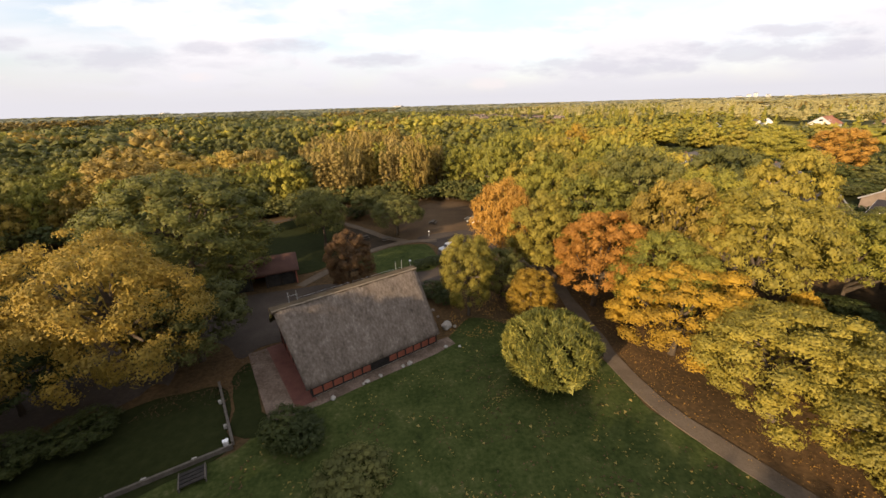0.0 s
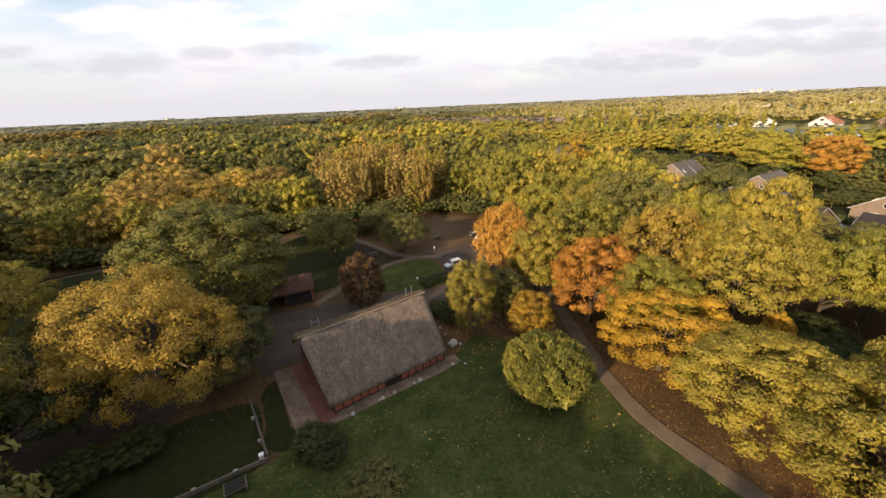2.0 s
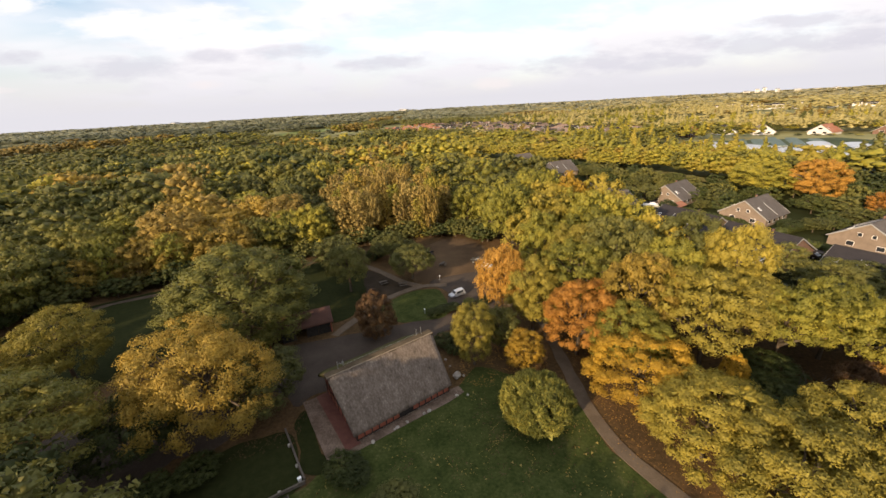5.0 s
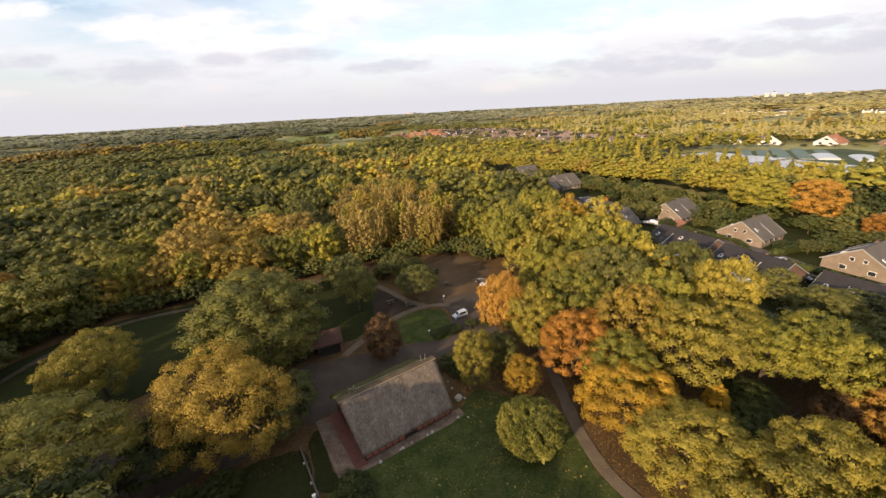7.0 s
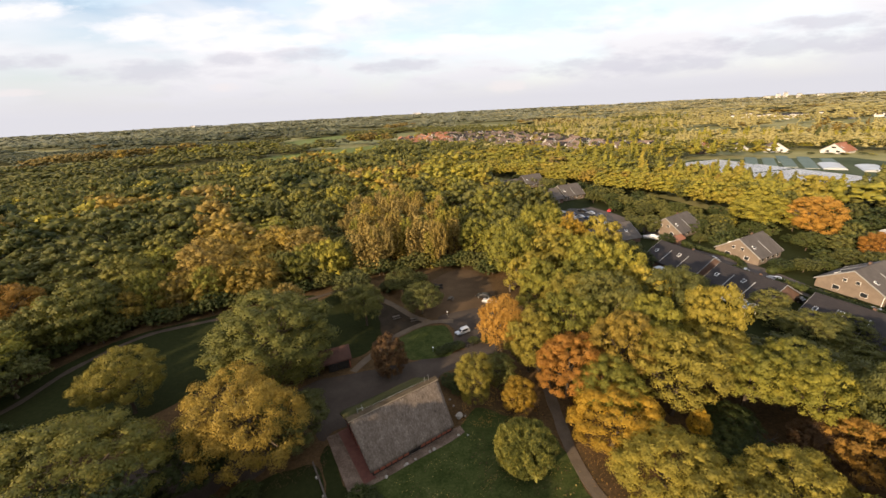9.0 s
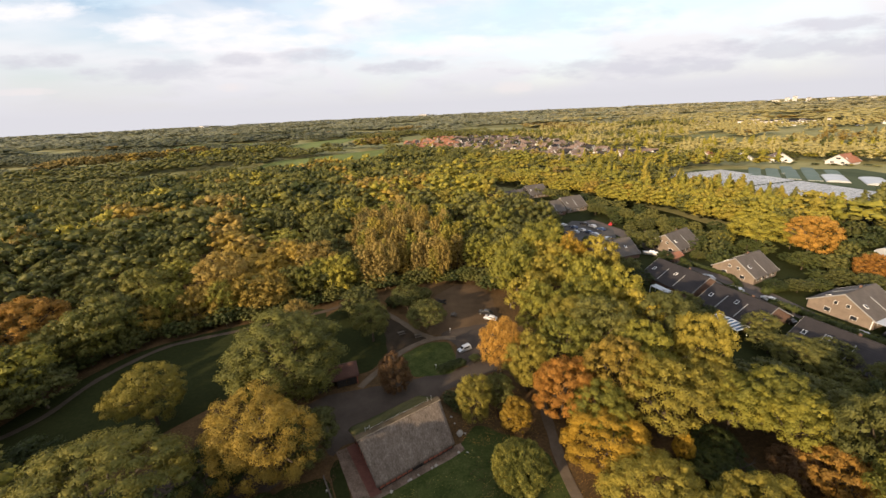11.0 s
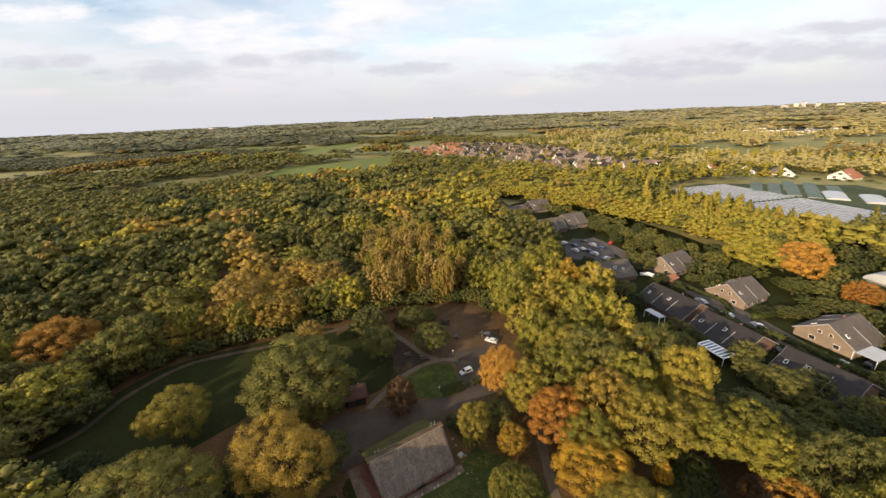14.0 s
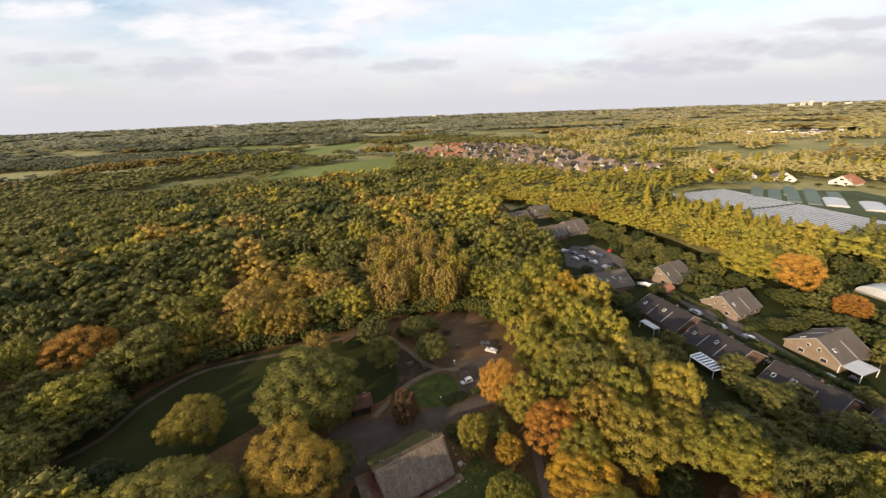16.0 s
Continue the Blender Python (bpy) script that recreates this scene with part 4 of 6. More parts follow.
def log_pile(x, y):
    """Dark trunks and boughs heaped for climbing."""
    g = anchor("log_pile", pose(x, y, 0), "heap of dark weathered logs on bare earth", "logs")
    rng = random.Random(6)
    for k in range(9):
        a, ln, z = rng.uniform(0, 6.28), rng.uniform(1.4, 2.2), 0.22 + 0.16 * (k // 2)
        cx, cy = rng.uniform(-0.6, 0.6), rng.uniform(-0.5, 0.5)
        end = Vector((math.cos(a), math.sin(a), 0)) * ln
        part("log", rod(bmesh.new(), Vector((cx, cy, z)) - end, Vector((cx, cy, z + rng.uniform(0, 0.5))) + end, rng.uniform(0.16, 0.24), 0.13, 8), TIMBER, g)


log_pile(-1.0, 112.3)
bench(3.0, 104.2, 70)


def lamp(x, y):
    p = anchor("park_lamp", pose(x, y, 0), "low steel park lamp with pale globe head", "lamp", "park lamps")
    part("pole", rod(bmesh.new(), (0, 0, 0), (0, 0, 1.0), 0.06, 0.05, 8), STEEL, p)
    bm = bmesh.new()
    bmesh.ops.create_icosphere(bm, subdivisions=2, radius=0.18, matrix=Matrix.Translation((0, 0, 1.1)))
    part("globe", bm, WHITE, p)


lamp(-23.8, 82.5)
lamp(1.6, 95.5)
lamp(-2.4, 66.0 + 14)


def post_fence(a, b, n):
    a, b = Vector(a), Vector(b)
    d = b - a
    f = anchor("post_fence", pose(a.x, a.y, 0, 0, 0, math.degrees(math.atan2(d.y, d.x))), "dark timber post and rail fence", "fence")
    for k in range(n + 1):
        part("post", boxed(k * d.length / n - 0.07, k * d.length / n + 0.07, -0.07, 0.07, 0, 1.1), TIMBER, f)
    for z in (0.5, 0.9):
        part("rail", boxed(0, d.length, -0.03, 0.03, z, z + 0.1), TIMBER, f)


post_fence((5.6, 80.4), (12.5, 84.3), 6)

# ---- fallen leaves on the grass and under the belt ----


def fallen(name, poly, n, species_name, size, seed, thick=0.0):
    rng = np.random.default_rng(seed)
    xs, ys = [p[0] for p in poly], [p[1] for p in poly]
    pos = []
    while len(pos) < n:
        x, y = rng.uniform(min(xs), max(xs)), rng.uniform(min(ys), max(ys))
        if inside(x, y, poly) and noise.noise((x * 0.28, y * 0.28, seed)) + 0.6 * noise.noise((x * 0.9, y * 0.9, seed)) > thick + rng.uniform(-0.35, 0.35):
            pos.append((x, y, 0.075 + rng.uniform(0, 0.05)))
    pos = np.array(pos)
    p, f = kites(rng, pos, np.array([0, 0, 1.0]) + 0.35 * rng.normal(size=pos.shape), size)
    p[:, 2] = np.maximum(p[:, 2], 0.05)
    tagged(new(name, sheet_from(p, f, LEAF[species_name], name)), "fallen %s leaves scattered over the ground" % WORDS[species_name].split(" ")[0], "leaves", kind="stuff")


LAWN = [(-22, 30), (-14, 46), (-2, 52), (3, 56), (10, 60), (17, 57), (19, 50), (20, 42), (26, 32), (24, 14), (0, 8), (-18, 14)]
fallen("fallen_leaves", LAWN, 2600, "tan", 0.15, 3, 0.34)
fallen("fallen_leaves", LAWN, 2600, "plum", 0.16, 4, 0.30)
fallen("fallen_leaves", LAWN, 220, "straw", 0.25, 13, 0.36)
fallen("fallen_leaves", [(20, 44), (20.5, 56), (21, 70), (27, 62), (31, 50), (36, 36), (32, 28), (27, 32)], 2600, "rusty", 0.11, 5, -0.2)
fallen("fallen_leaves", [(2, 58), (4, 70), (16, 72), (17, 58), (8, 57)], 1500, "rusty", 0.16, 6, -0.1)
fallen("fallen_leaves", [(-28, 48), (-22, 60), (-19, 58), (-20, 50)], 500, "plum", 0.14, 7, 0.0)

# ---- single trees of the park ----
tree(-31.2, 54.6, 17.0, 9.0, "amber", "ragged", "huge", -0.02, "maple_tree", "beside the dark lawn")
tree(-59.5, 66.5, 14.0, 6.3, "harvest", "ragged", "close", 0.1, "maple_tree", "on the open meadow")
tree(-35.2, 75.4, 19.6, 12.6, "linden", "round", "close", -0.05, "oak_tree", "spreading over the shed")
tree(-41, 99, 11, 4.2, "tan", "round", "mid", 0.15, "beech_tree", "at the wood edge path")
tree(-11.6, 73.2, 9.6, 3.8, "plum", "round", "close", -0.06, "copper_beech", "by the gravel yard")
tree(-25.5, 108.0, 9.5, 6.0, "olive", "round", "mid", 0.05, "hazel_tree", "in the shade of the woods")
tree(-19.3, 93, 12.5, 5.2, "olive", "loose", "near", 0.04, "hazel_tree", "beside the sandy footpath")
tree(-4.9, 97.5, 10.0, 5.6, "olive", "loose", "near", 0.04, "hazel_tree", "at the brown clearing")
tree(-11.0, 109, 9, 5.4, "olive", "loose", "near", 0.04, "hazel_tree", "behind the picnic benches")
tree(5.3, 62.8, 11.8, 3.6, "harvest", "round", "close", 0.02, "hornbeam_tree", "beside the thatched house")
tree(12.6, 60.4, 7.6, 3.1, "gold", "round", "near", 0.02, "hornbeam_tree", "on the lawn edge")
tree(11.3, 49.7, 7.4, 5.0, "box", "spray", "close", 0.0, "clipped_yew", "rounded on the front lawn")
tree(22.4, 63.2, 13.5, 5.8, "rust", "broad", "close", 0.04, "red_oak", "beside the sandy footpath")
tree(12.4, 75.5, 16.5, 4.8, "rusty", "loose", "near", 0.02, "linden_tree", "by the car park")
tree(17.2, 71.2, 14.5, 5.2, "harvest", "round", "near", 0.02, "linden_tree", "by the sandy footpath")
tree(10.5, 67.0, 8, 3.2, "olive", "round", "near", 0.02, "linden_tree", "shaded behind golden hornbeams")
tree(26.0, 52.0, 10.5, 6.6, "gold", "broad", "close", 0.0, "maple_tree", "overhanging the sandy footpath")
tree(28.3, 42.6, 11.0, 6.8, "harvest", "broad", "close", 0.0, "maple_tree", "overhanging the sandy footpath")
tree(32.0, 34.6, 11.5, 7.0, "harvest", "broad", "close", 0.0, "maple_tree", "overhanging the sandy footpath")
tree(34.5, 27.0, 11.5, 6.5, "harvest", "broad", "near", 0.0, "maple_tree", "overhanging the sandy footpath")
tree(27.5, 57.8, 12.5, 5.5, "oak", "broad", "close", 0.05, "oak_tree", "in the dense tree belt")
# low trees added with dark leaves so the hollow reads as deep shade
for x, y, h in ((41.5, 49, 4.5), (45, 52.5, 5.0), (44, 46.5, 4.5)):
    tree(x, y, h, 4.0, "dark", "broad", "near", 0.1, "oak_tree", "added low in a hollow, dark-leaved to stand for shade")
tree(-25.5, 57.0, 10.5, 5.6, "olive", "broad", "near", 0.0, "maple_tree", "below the great amber maple")
tree(-38.5, 50.5, 9.0, 5.5, "dark", "broad", "near", 0.0, "maple_tree", "below the great amber maple")
tree(-50.0, 43.5, 17.2, 11.5, "linden", "broad", "huge", 0.08, "oak_tree", "over dark trodden earth")
tree(-80, 48, 11, 6.5, "olive", "broad", "mid", 0.1, "oak_tree", "at the meadow edge")
tree(-108, 78, 14, 7.5, "olive", "broad", "mid", 0.02, "oak_tree", "at the meadow edge")
tree(-88.5, 73, 11, 5.5, "olive", "broad", "mid", 0.0, "oak_tree", "at the meadow edge")
tree(-93, 62, 12, 6.5, "olive", "broad", "mid", 0.0, "oak_tree", "at the meadow edge")
tree(-88, 52, 18, 7, "olive", "broad", "mid", 0.0, "maple_tree", "at the meadow edge")
tree(-73, 54.5, 8, 5, "dark", "broad", "mid", 0.0, "oak_tree", "at the meadow edge")
tree(-96, 73.5, 15, 8.5, "oak", "broad", "mid", 0.06, "oak_tree", "at the meadow edge")
tree(-111, 94.0, 17.5, 8.6, "rusty", "broad", "near", 0.06, "red_oak", "orange among green trees")
# out-of-view oak, added to cast shade on the house side
tree(-42, 36, 15, 8, "dark", "broad", "mid", 0.1, "oak_tree", "over dark trodden earth")


def bare_tree(x, y, h, lean, turn):
    """A dead leaning tree: trunk and naked limbs."""
    top = anchor("bare_tree", pose(x, y, 0, 0, 0, turn) @ Matrix.Rotation(lean, 4, "Y"), "bare dead tree leaning in a hollow of the belt", "tree", "park trees")
    rng = np.random.default_rng(9)
    p, f = tube((0, 0, -0.4), (0.2, 0.1, h), 0.20, 0.05, 8, 0.3, rng)
    part_ob = new("trunk", sheet_from(p, f, PALEBARK, "trunk"))
    part_ob.parent = top
    for k in range(9):
        z = h * (0.35 + 0.065 * k)
        a, ln = k * 2.4, h * rng.uniform(0.16, 0.32)
        p, f = tube((0.1, 0.05, z), (math.cos(a) * ln, math.sin(a) * ln, z + ln * 0.8), 0.06, 0.015, 6, 0.25, rng)
        limb = new("limb", sheet_from(p, f, PALEBARK, "limb"))
        limb.parent = top


bare_tree(44.2, 49.5, 8.0, 0.5, -75)
for x, y, h in ((50.0, 56.5, 13.5), (56.5, 51.0, 14.0), (58, 57.0, 14.5)):
    tree(x, y, h, 5.2, "oak", "broad", "near", 0.2, "oak_tree", "beside a hollow of the belt")
tree(53.0, 46.0, 8.5, 4.2, "plum", "loose", "near", 0.1, "beech_tree", "thinning beside a hollow of the belt")
tree(56.0, 42.5, 11.0, 4.6, "rusty", "broad", "near", 0.1, "beech_tree", "beside a hollow of the belt")
tree(40.5, 37.8, 12.0, 6.2, "harvest", "broad", "close", 0.0, "maple_tree", "overhanging a hollow of the belt")
tree(38.0, 50.5, 8.0, 1.6, "gold", "round", "near", 0.3, "maple_tree", "slim and golden before the dark hollow")
# added dark shrubs stand for the unlit floor of the hollow
UNDER = random.Random(12)
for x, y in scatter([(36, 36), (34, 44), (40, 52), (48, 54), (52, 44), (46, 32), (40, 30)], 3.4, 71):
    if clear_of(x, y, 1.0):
        tree(x, y, UNDER.uniform(1.6, 3.4), UNDER.uniform(1.5, 2.2), "dark", "round", "half", 0.0, "shrub", "added in the belt hollow, dark-leaved to stand for shade", "shrubs")


def shrub(x, y, h, r, species="dark"):
    tree(x, y, h, r, species, "round", "mid", 0.0, "shrub", "low and dense on the ground", "shrubs")


for x, y, h, r, s in ((-12.6, 45.2, 2.2, 2.4, "dark"), (-11.0, 44.4, 1.8, 1.8, "dark"), (-30, 46.5, 2.6, 2.6, "dark"), (-34, 44, 2.8, 2.8, "dark"), (-38, 42, 2.4, 2.4, "dark"),
                      (1.0, 68.5, 2.4, 2.0, "dark"), (2.6, 66.4, 2.0, 1.8, "dark"), (-0.5, 79.2, 1.5, 1.6, "dark"), (1.6, 80.2, 1.6, 1.8, "dark"), (3.4, 81.0, 1.5, 1.6, "dark"),
                      (7.2, 82.6, 1.4, 1.4, "dark"), (10.2, 82.4, 1.6, 1.6, "dark"), (-6.8, 40.6, 1.2, 2.8, "olive"), (-15.5, 112.5, 3.0, 3.0, "dark"), (-7.0, 116, 4.0, 3.6, "olive")):
    shrub(x, y, h, r, s)

# ---- woods: single trees near, joined woodland beyond ----
PICK = random.Random(21)


def species(weights):
    return PICK.choices(list(weights), list(weights.values()))[0]


BELT = [(26, 40), (23.5, 56), (27, 64), (23, 76), (20, 86), (18, 98), (18, 112), (18, 124), (30, 134), (42, 138), (49, 120), (52, 103), (57, 88), (65, 71), (71, 55), (73, 36), (60, 22), (38, 24)]
for x, y in scatter(BELT, 7.6, 3):
    if clear_of(x, y, 3.2) and (x - 44) ** 2 + (y - 49) ** 2 > 34:
        back = x > 61 and 52 < y < 84                 # lower trees along the house gardens
        tree(x, y, PICK.uniform(9.5, 12.5) if back else PICK.uniform(13.5, 17.0) + (5.5 if x > 50 and y < 82 else 3.4 if y > 62 else 0), PICK.uniform(5.4, 7.2), species({"oak": 9, "olive": 1.6, "harvest": 2.0, "amber": 0.6, "rust": 0.1} if not back and y < 85 else {"oak": 6, "harvest": 3.5, "gold": 0.3} if not back else {"tan": 1, "olive": 4, "dark": 1.5, "oak": 3}), "broad", "near" if math.hypot(x, y - 25) < 72 else "mid", 0.12, "oak_tree", "in the dense tree belt", "tree belt")
PALE = [(-29, 122), (-12, 127), (4, 127), (8, 140), (3, 180), (-20, 192), (-42, 190), (-36, 150)]
for x, y in scatter(PALE, 5.8, 5):
    tree(x, y, PICK.uniform(13.5, 18.5), PICK.uniform(2.7, 3.9), species({"straw": 4.5, "tan": 2.2, "oak": 0.8, "harvest": 1.2, "amber": 0.6} if x < -6 else {"straw": 2.2, "tan": 1.2, "oak": 2.2, "harvest": 1.4, "amber": 0.5}), PICK.choice(("tall", "tall", "tall", "round")), "mid", 0.02, "poplar_tree", "in a dense pale stand", "poplar stand")
WOOD = [(-245, 30), (-108, 38), (-99, 60), (-92, 84), (-84, 97), (-68, 105), (-53, 111), (-38, 118), (-29, 124), (-36, 150), (-42, 190), (-20, 192), (3, 180), (9, 131), (17, 128), (30, 136), (47, 142), (52, 160), (40, 200), (32, 250), (24, 330), (30, 362), (6, 425), (-34, 452), (-56, 412), (-114, 400), (-150, 340), (-180, 334), (-224, 294), (-236, 220)]
RIM = rounded([(-108, 44), (-98, 64), (-91, 84), (-82, 97), (-67, 103.5), (-52, 109.5), (-38, 116.5), (-28, 122.5), (-12, 126), (5, 127), (14, 125), (18, 117)], False, 5)
far_wood = []
def drift(x, y):
    """Leaf colour of the woods: neighbours share a tone, the sunny rim is yellower."""
    v = noise.noise((x * 0.022, y * 0.022, 31)) + 0.45 * noise.noise((x * 0.07, y * 0.07, 12)) + PICK.uniform(-0.25, 0.25) + 0.14 * max(0.0, 1 - math.hypot(x + 50, y - 130) / 90)
    return "amber" if v > 0.54 else "tan" if v > 0.42 else "oak" if v > 0.26 else "linden" if v > -0.06 else "olive" if v > -0.40 else "dark"


MIX = {"olive": 4, "linden": 4, "dark": 0.9, "oak": 3, "tan": 1.2, "amber": 0.9}
SUNNY = {"oak": 5, "olive": 3, "harvest": 1.2, "tan": 0.8}
count = 0
for x, y in scatter(WOOD, 10.0, 9):
    if not clear_of(x, y, 6):
        continue
    d = math.hypot(x, y - 10)
    mixw = SUNNY if x > -5 and y < 330 else MIX
    h, r = PICK.uniform(13, 20.5), PICK.uniform(5.4, 8.8)
    if d < 205 and count < 270:
        count += 1
        rim = any((x - ex) ** 2 + (y - ey) ** 2 < 170 for ex, ey in RIM)
        tree(x, y, h * (0.9 if rim else 1), r, drift(x, y) if mixw is MIX else species(mixw), "round" if rim else PICK.choice(("broad", "round")), "mid" if rim or d < 150 else "half", 0.0 if rim else 0.12, "oak_tree", "in the dense autumn woods", "park woods")
    else:
        far_wood.append((x, y, h, r, PICK.choice(("broad", "round")), "far", drift(x, y) if mixw is MIX else species(mixw)))
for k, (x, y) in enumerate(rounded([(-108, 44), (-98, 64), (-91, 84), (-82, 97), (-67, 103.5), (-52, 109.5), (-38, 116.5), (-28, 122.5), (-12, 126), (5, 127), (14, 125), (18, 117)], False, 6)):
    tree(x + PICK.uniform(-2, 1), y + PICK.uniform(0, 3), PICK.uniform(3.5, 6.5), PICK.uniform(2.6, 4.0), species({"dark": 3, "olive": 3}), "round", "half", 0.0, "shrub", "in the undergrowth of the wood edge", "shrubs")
for k, (x, y) in enumerate(rounded([(-112, 46), (-103, 66), (-96, 87), (-85, 101), (-68, 108.5), (-53, 114.5), (-39, 121.5), (-31, 126)], False, 3)):
    tree(x + PICK.uniform(-2, 1), y + PICK.uniform(-1, 2.5), PICK.uniform(10.5, 15.5), PICK.uniform(4.6, 6.0), species({"olive": 4, "oak": 3, "amber": 1, "tan": 0.6}), "round", "mid", 0.0, "oak_tree", "at the edge of the woods", "park woods")
# mostly unseen trees added southwest of the meadow to keep sun off it
for x, y in scatter([(-106, 36), (-62, 34), (-62, 42), (-80, 46), (-98, 50)], 9, 51):
    far_wood.append((x, y, 17, 6.5, "broad", "half", species({"oak": 2, "olive": 3})))
# unseen woods added behind and beside the camera close and shade the park
for poly, seed in (([(-200, -160), (-70, -160), (0, -40), (2, -8), (-36, 24), (-56, 34), (-100, 38), (-260, 30)], 31), ([(-70, -160), (160, -160), (160, -70), (20, -40), (-30, -30)], 32), ([(90, -70), (160, -70), (150, 40), (100, 30), (70, 0)], 33)):
    for x, y in scatter(poly, 9.5, seed):
        if x > -64 and y > 12:
            continue
        far_wood.append((x, y, PICK.uniform(15, 20), PICK.uniform(6, 7.5), "broad", "half" if x * x + y * y < 3000 else "far", species(MIX)))
# single out-of-view trees added so their shadows cover house and lawn
for x, y, h in ((-52, 31, 12), (-58, 25, 14), (-46, 26, 14), (-62, 36, 13), (-37, 21, 22), (-31, 21, 22), (-44, 19, 16), (-40, 31, 15), (-33, 28, 20), (-27, 27, 19), (-29, 17, 18), (-22, 18, 16), (-16, 8, 15), (-8, 0, 15), (-24, 5, 16), (-47, 36, 11)):
    far_wood.append((x, y, h, 7.5, "broad", "mid", "olive"))
# the tall hedge belt behind the houses
for x, y in scatter([(8, 318), (15, 345), (58, 330), (98, 285), (122, 245), (138, 205), (152, 172), (158, 150), (142, 142), (130, 157), (118, 186), (104, 222), (80, 258), (48, 298)], 6.4, 41):
    far_wood.append((x, y, PICK.uniform(11.5, 16.0) * (0.78 if y > 215 else 1), PICK.uniform(4.4, 6.4), PICK.choice(("broad", "round", "round")), "half", species({"oak": 5, "harvest": 3.4, "linden": 1, "amber": 0.6})))
for x, y in scatter([(160, 285), (172, 300), (182, 250), (192, 205), (205, 178), (185, 165), (165, 176), (158, 200), (140, 240)], 6.2, 42):
    far_wood.append((x, y, PICK.uniform(8, 12) * (0.6 if y > 255 else 1), PICK.uniform(3.0, 4.2), "cone", "half" if y < 235 else "far", species({"oak": 3.6, "harvest": 3.4, "tan": 0.6, "olive": 0.8})))
for x, y in scatter([(205, 178), (240, 190), (275, 190), (260, 160), (225, 130), (195, 140), (175, 160), (188, 166)], 9, 43):
    far_wood.append((x, y, PICK.uniform(7, 12), PICK.uniform(5, 6.5), "broad", "half", species({"oak": 2, "olive": 3})))
for x, y in scatter([(58, 282), (78, 252), (98, 222), (112, 186), (124, 158), (118, 146), (110, 160), (97, 178), (92, 196), (86, 214), (74, 236), (58, 266)], 6.6, 44):
    far_wood.append((x, y, PICK.uniform(4.5, 8), PICK.uniform(3.2, 4.4), "round", "half", species({"dark": 3, "olive": 3})))
for x, y in scatter([(36, 236), (50, 234), (54, 205), (60, 200), (56, 186), (52, 166), (44, 168)], 7, 45):
    far_wood.append((x, y, PICK.uniform(8, 13), PICK.uniform(4, 5), "broad", "half", species({"oak": 2, "olive": 3, "dark": 1})))
woods("woodland", far_wood, "dense crowns behind the park")
tree(138.6, 135.8, 16.5, 8.2, "rusty", "round", "near", 0.05, "red_oak", "glowing orange behind the houses")
tree(127, 146, 15, 10, "oak", "broad", "near", 0.05, "oak_tree", "behind the houses")
tree(139.5, 114, 9, 5.2, "rust", "round", "near", 0.05, "red_oak", "in a house garden")
tree(85, 150.5, 8, 5.6, "olive", "round", "mid", 0.02, "linden_tree", "in a house garden")

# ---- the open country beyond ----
area("countryside", [(-4600, 300), (-420, 300), (-260, 470), (-60, 520), (40, 340), (60, 200), (120, 60), (1200, -200), (4600, 300), (3300, 3400), (0, 4780), (-3300, 3400)], 0.02, COUNTRY, "patchwork of far meadows and scrub, colour paled for haze", False)
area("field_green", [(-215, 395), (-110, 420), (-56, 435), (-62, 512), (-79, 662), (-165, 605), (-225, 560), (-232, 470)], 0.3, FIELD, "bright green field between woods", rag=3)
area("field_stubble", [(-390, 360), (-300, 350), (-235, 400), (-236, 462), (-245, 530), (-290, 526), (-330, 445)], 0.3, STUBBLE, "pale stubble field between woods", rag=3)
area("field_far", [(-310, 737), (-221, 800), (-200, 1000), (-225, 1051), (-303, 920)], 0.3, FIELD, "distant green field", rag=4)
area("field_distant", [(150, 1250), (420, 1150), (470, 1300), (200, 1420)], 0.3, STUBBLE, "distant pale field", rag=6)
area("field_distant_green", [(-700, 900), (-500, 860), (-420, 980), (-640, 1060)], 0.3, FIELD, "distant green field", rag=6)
area("garden_grass", [(38, 240), (60, 285), (105, 255), (125, 205), (140, 165), (190, 172), (240, 180), (200, 90), (150, 55), (115, 30), (75, 40), (60, 100), (50, 150)], 0.03, SHADE_MEADOW, "rough grass behind the gardens")
VILLAGE = [(-50, 600), (-56, 750), (17, 843), (131, 794), (204, 654), (215, 520), (268, 445), (262, 402), (205, 385), (168, 378), (132, 388), (80, 476), (35, 543)]
NURSERY = [(165, 300), (225, 335), (345, 310), (400, 300), (330, 190), (250, 180), (192, 170), (176, 215)]
STREET = [(30, 270), (70, 285), (100, 255), (118, 215), (138, 165), (185, 150), (190, 110), (150, 70), (120, 40), (60, 40), (48, 140), (40, 230)]
OPEN = [[(-215, 395), (-110, 420), (-56, 435), (-62, 512), (-79, 662), (-165, 605), (-225, 560), (-232, 470)], [(-390, 360), (-300, 350), (-235, 400), (-236, 462), (-245, 530), (-290, 526), (-330, 445)], [(-310, 737), (-221, 800), (-200, 1000), (-225, 1051), (-303, 920)],
        [(150, 1250), (420, 1150), (470, 1300), (200, 1420)], [(-700, 900), (-500, 860), (-420, 980), (-640, 1060)],
        VILLAGE, NURSERY, [(250, 352), (270, 398), (284, 398), (380, 305), (380, 280), (330, 300)], STREET, WOOD, [(-260, -170), (170, -170), (170, 45), (100, 60), (60, 140), (-100, 130), (-260, 30)]]
HALLS = [(560, 740), (640, 630), (840, 600), (880, 720), (780, 930), (580, 930)]
country = []
rc = random.Random(77)
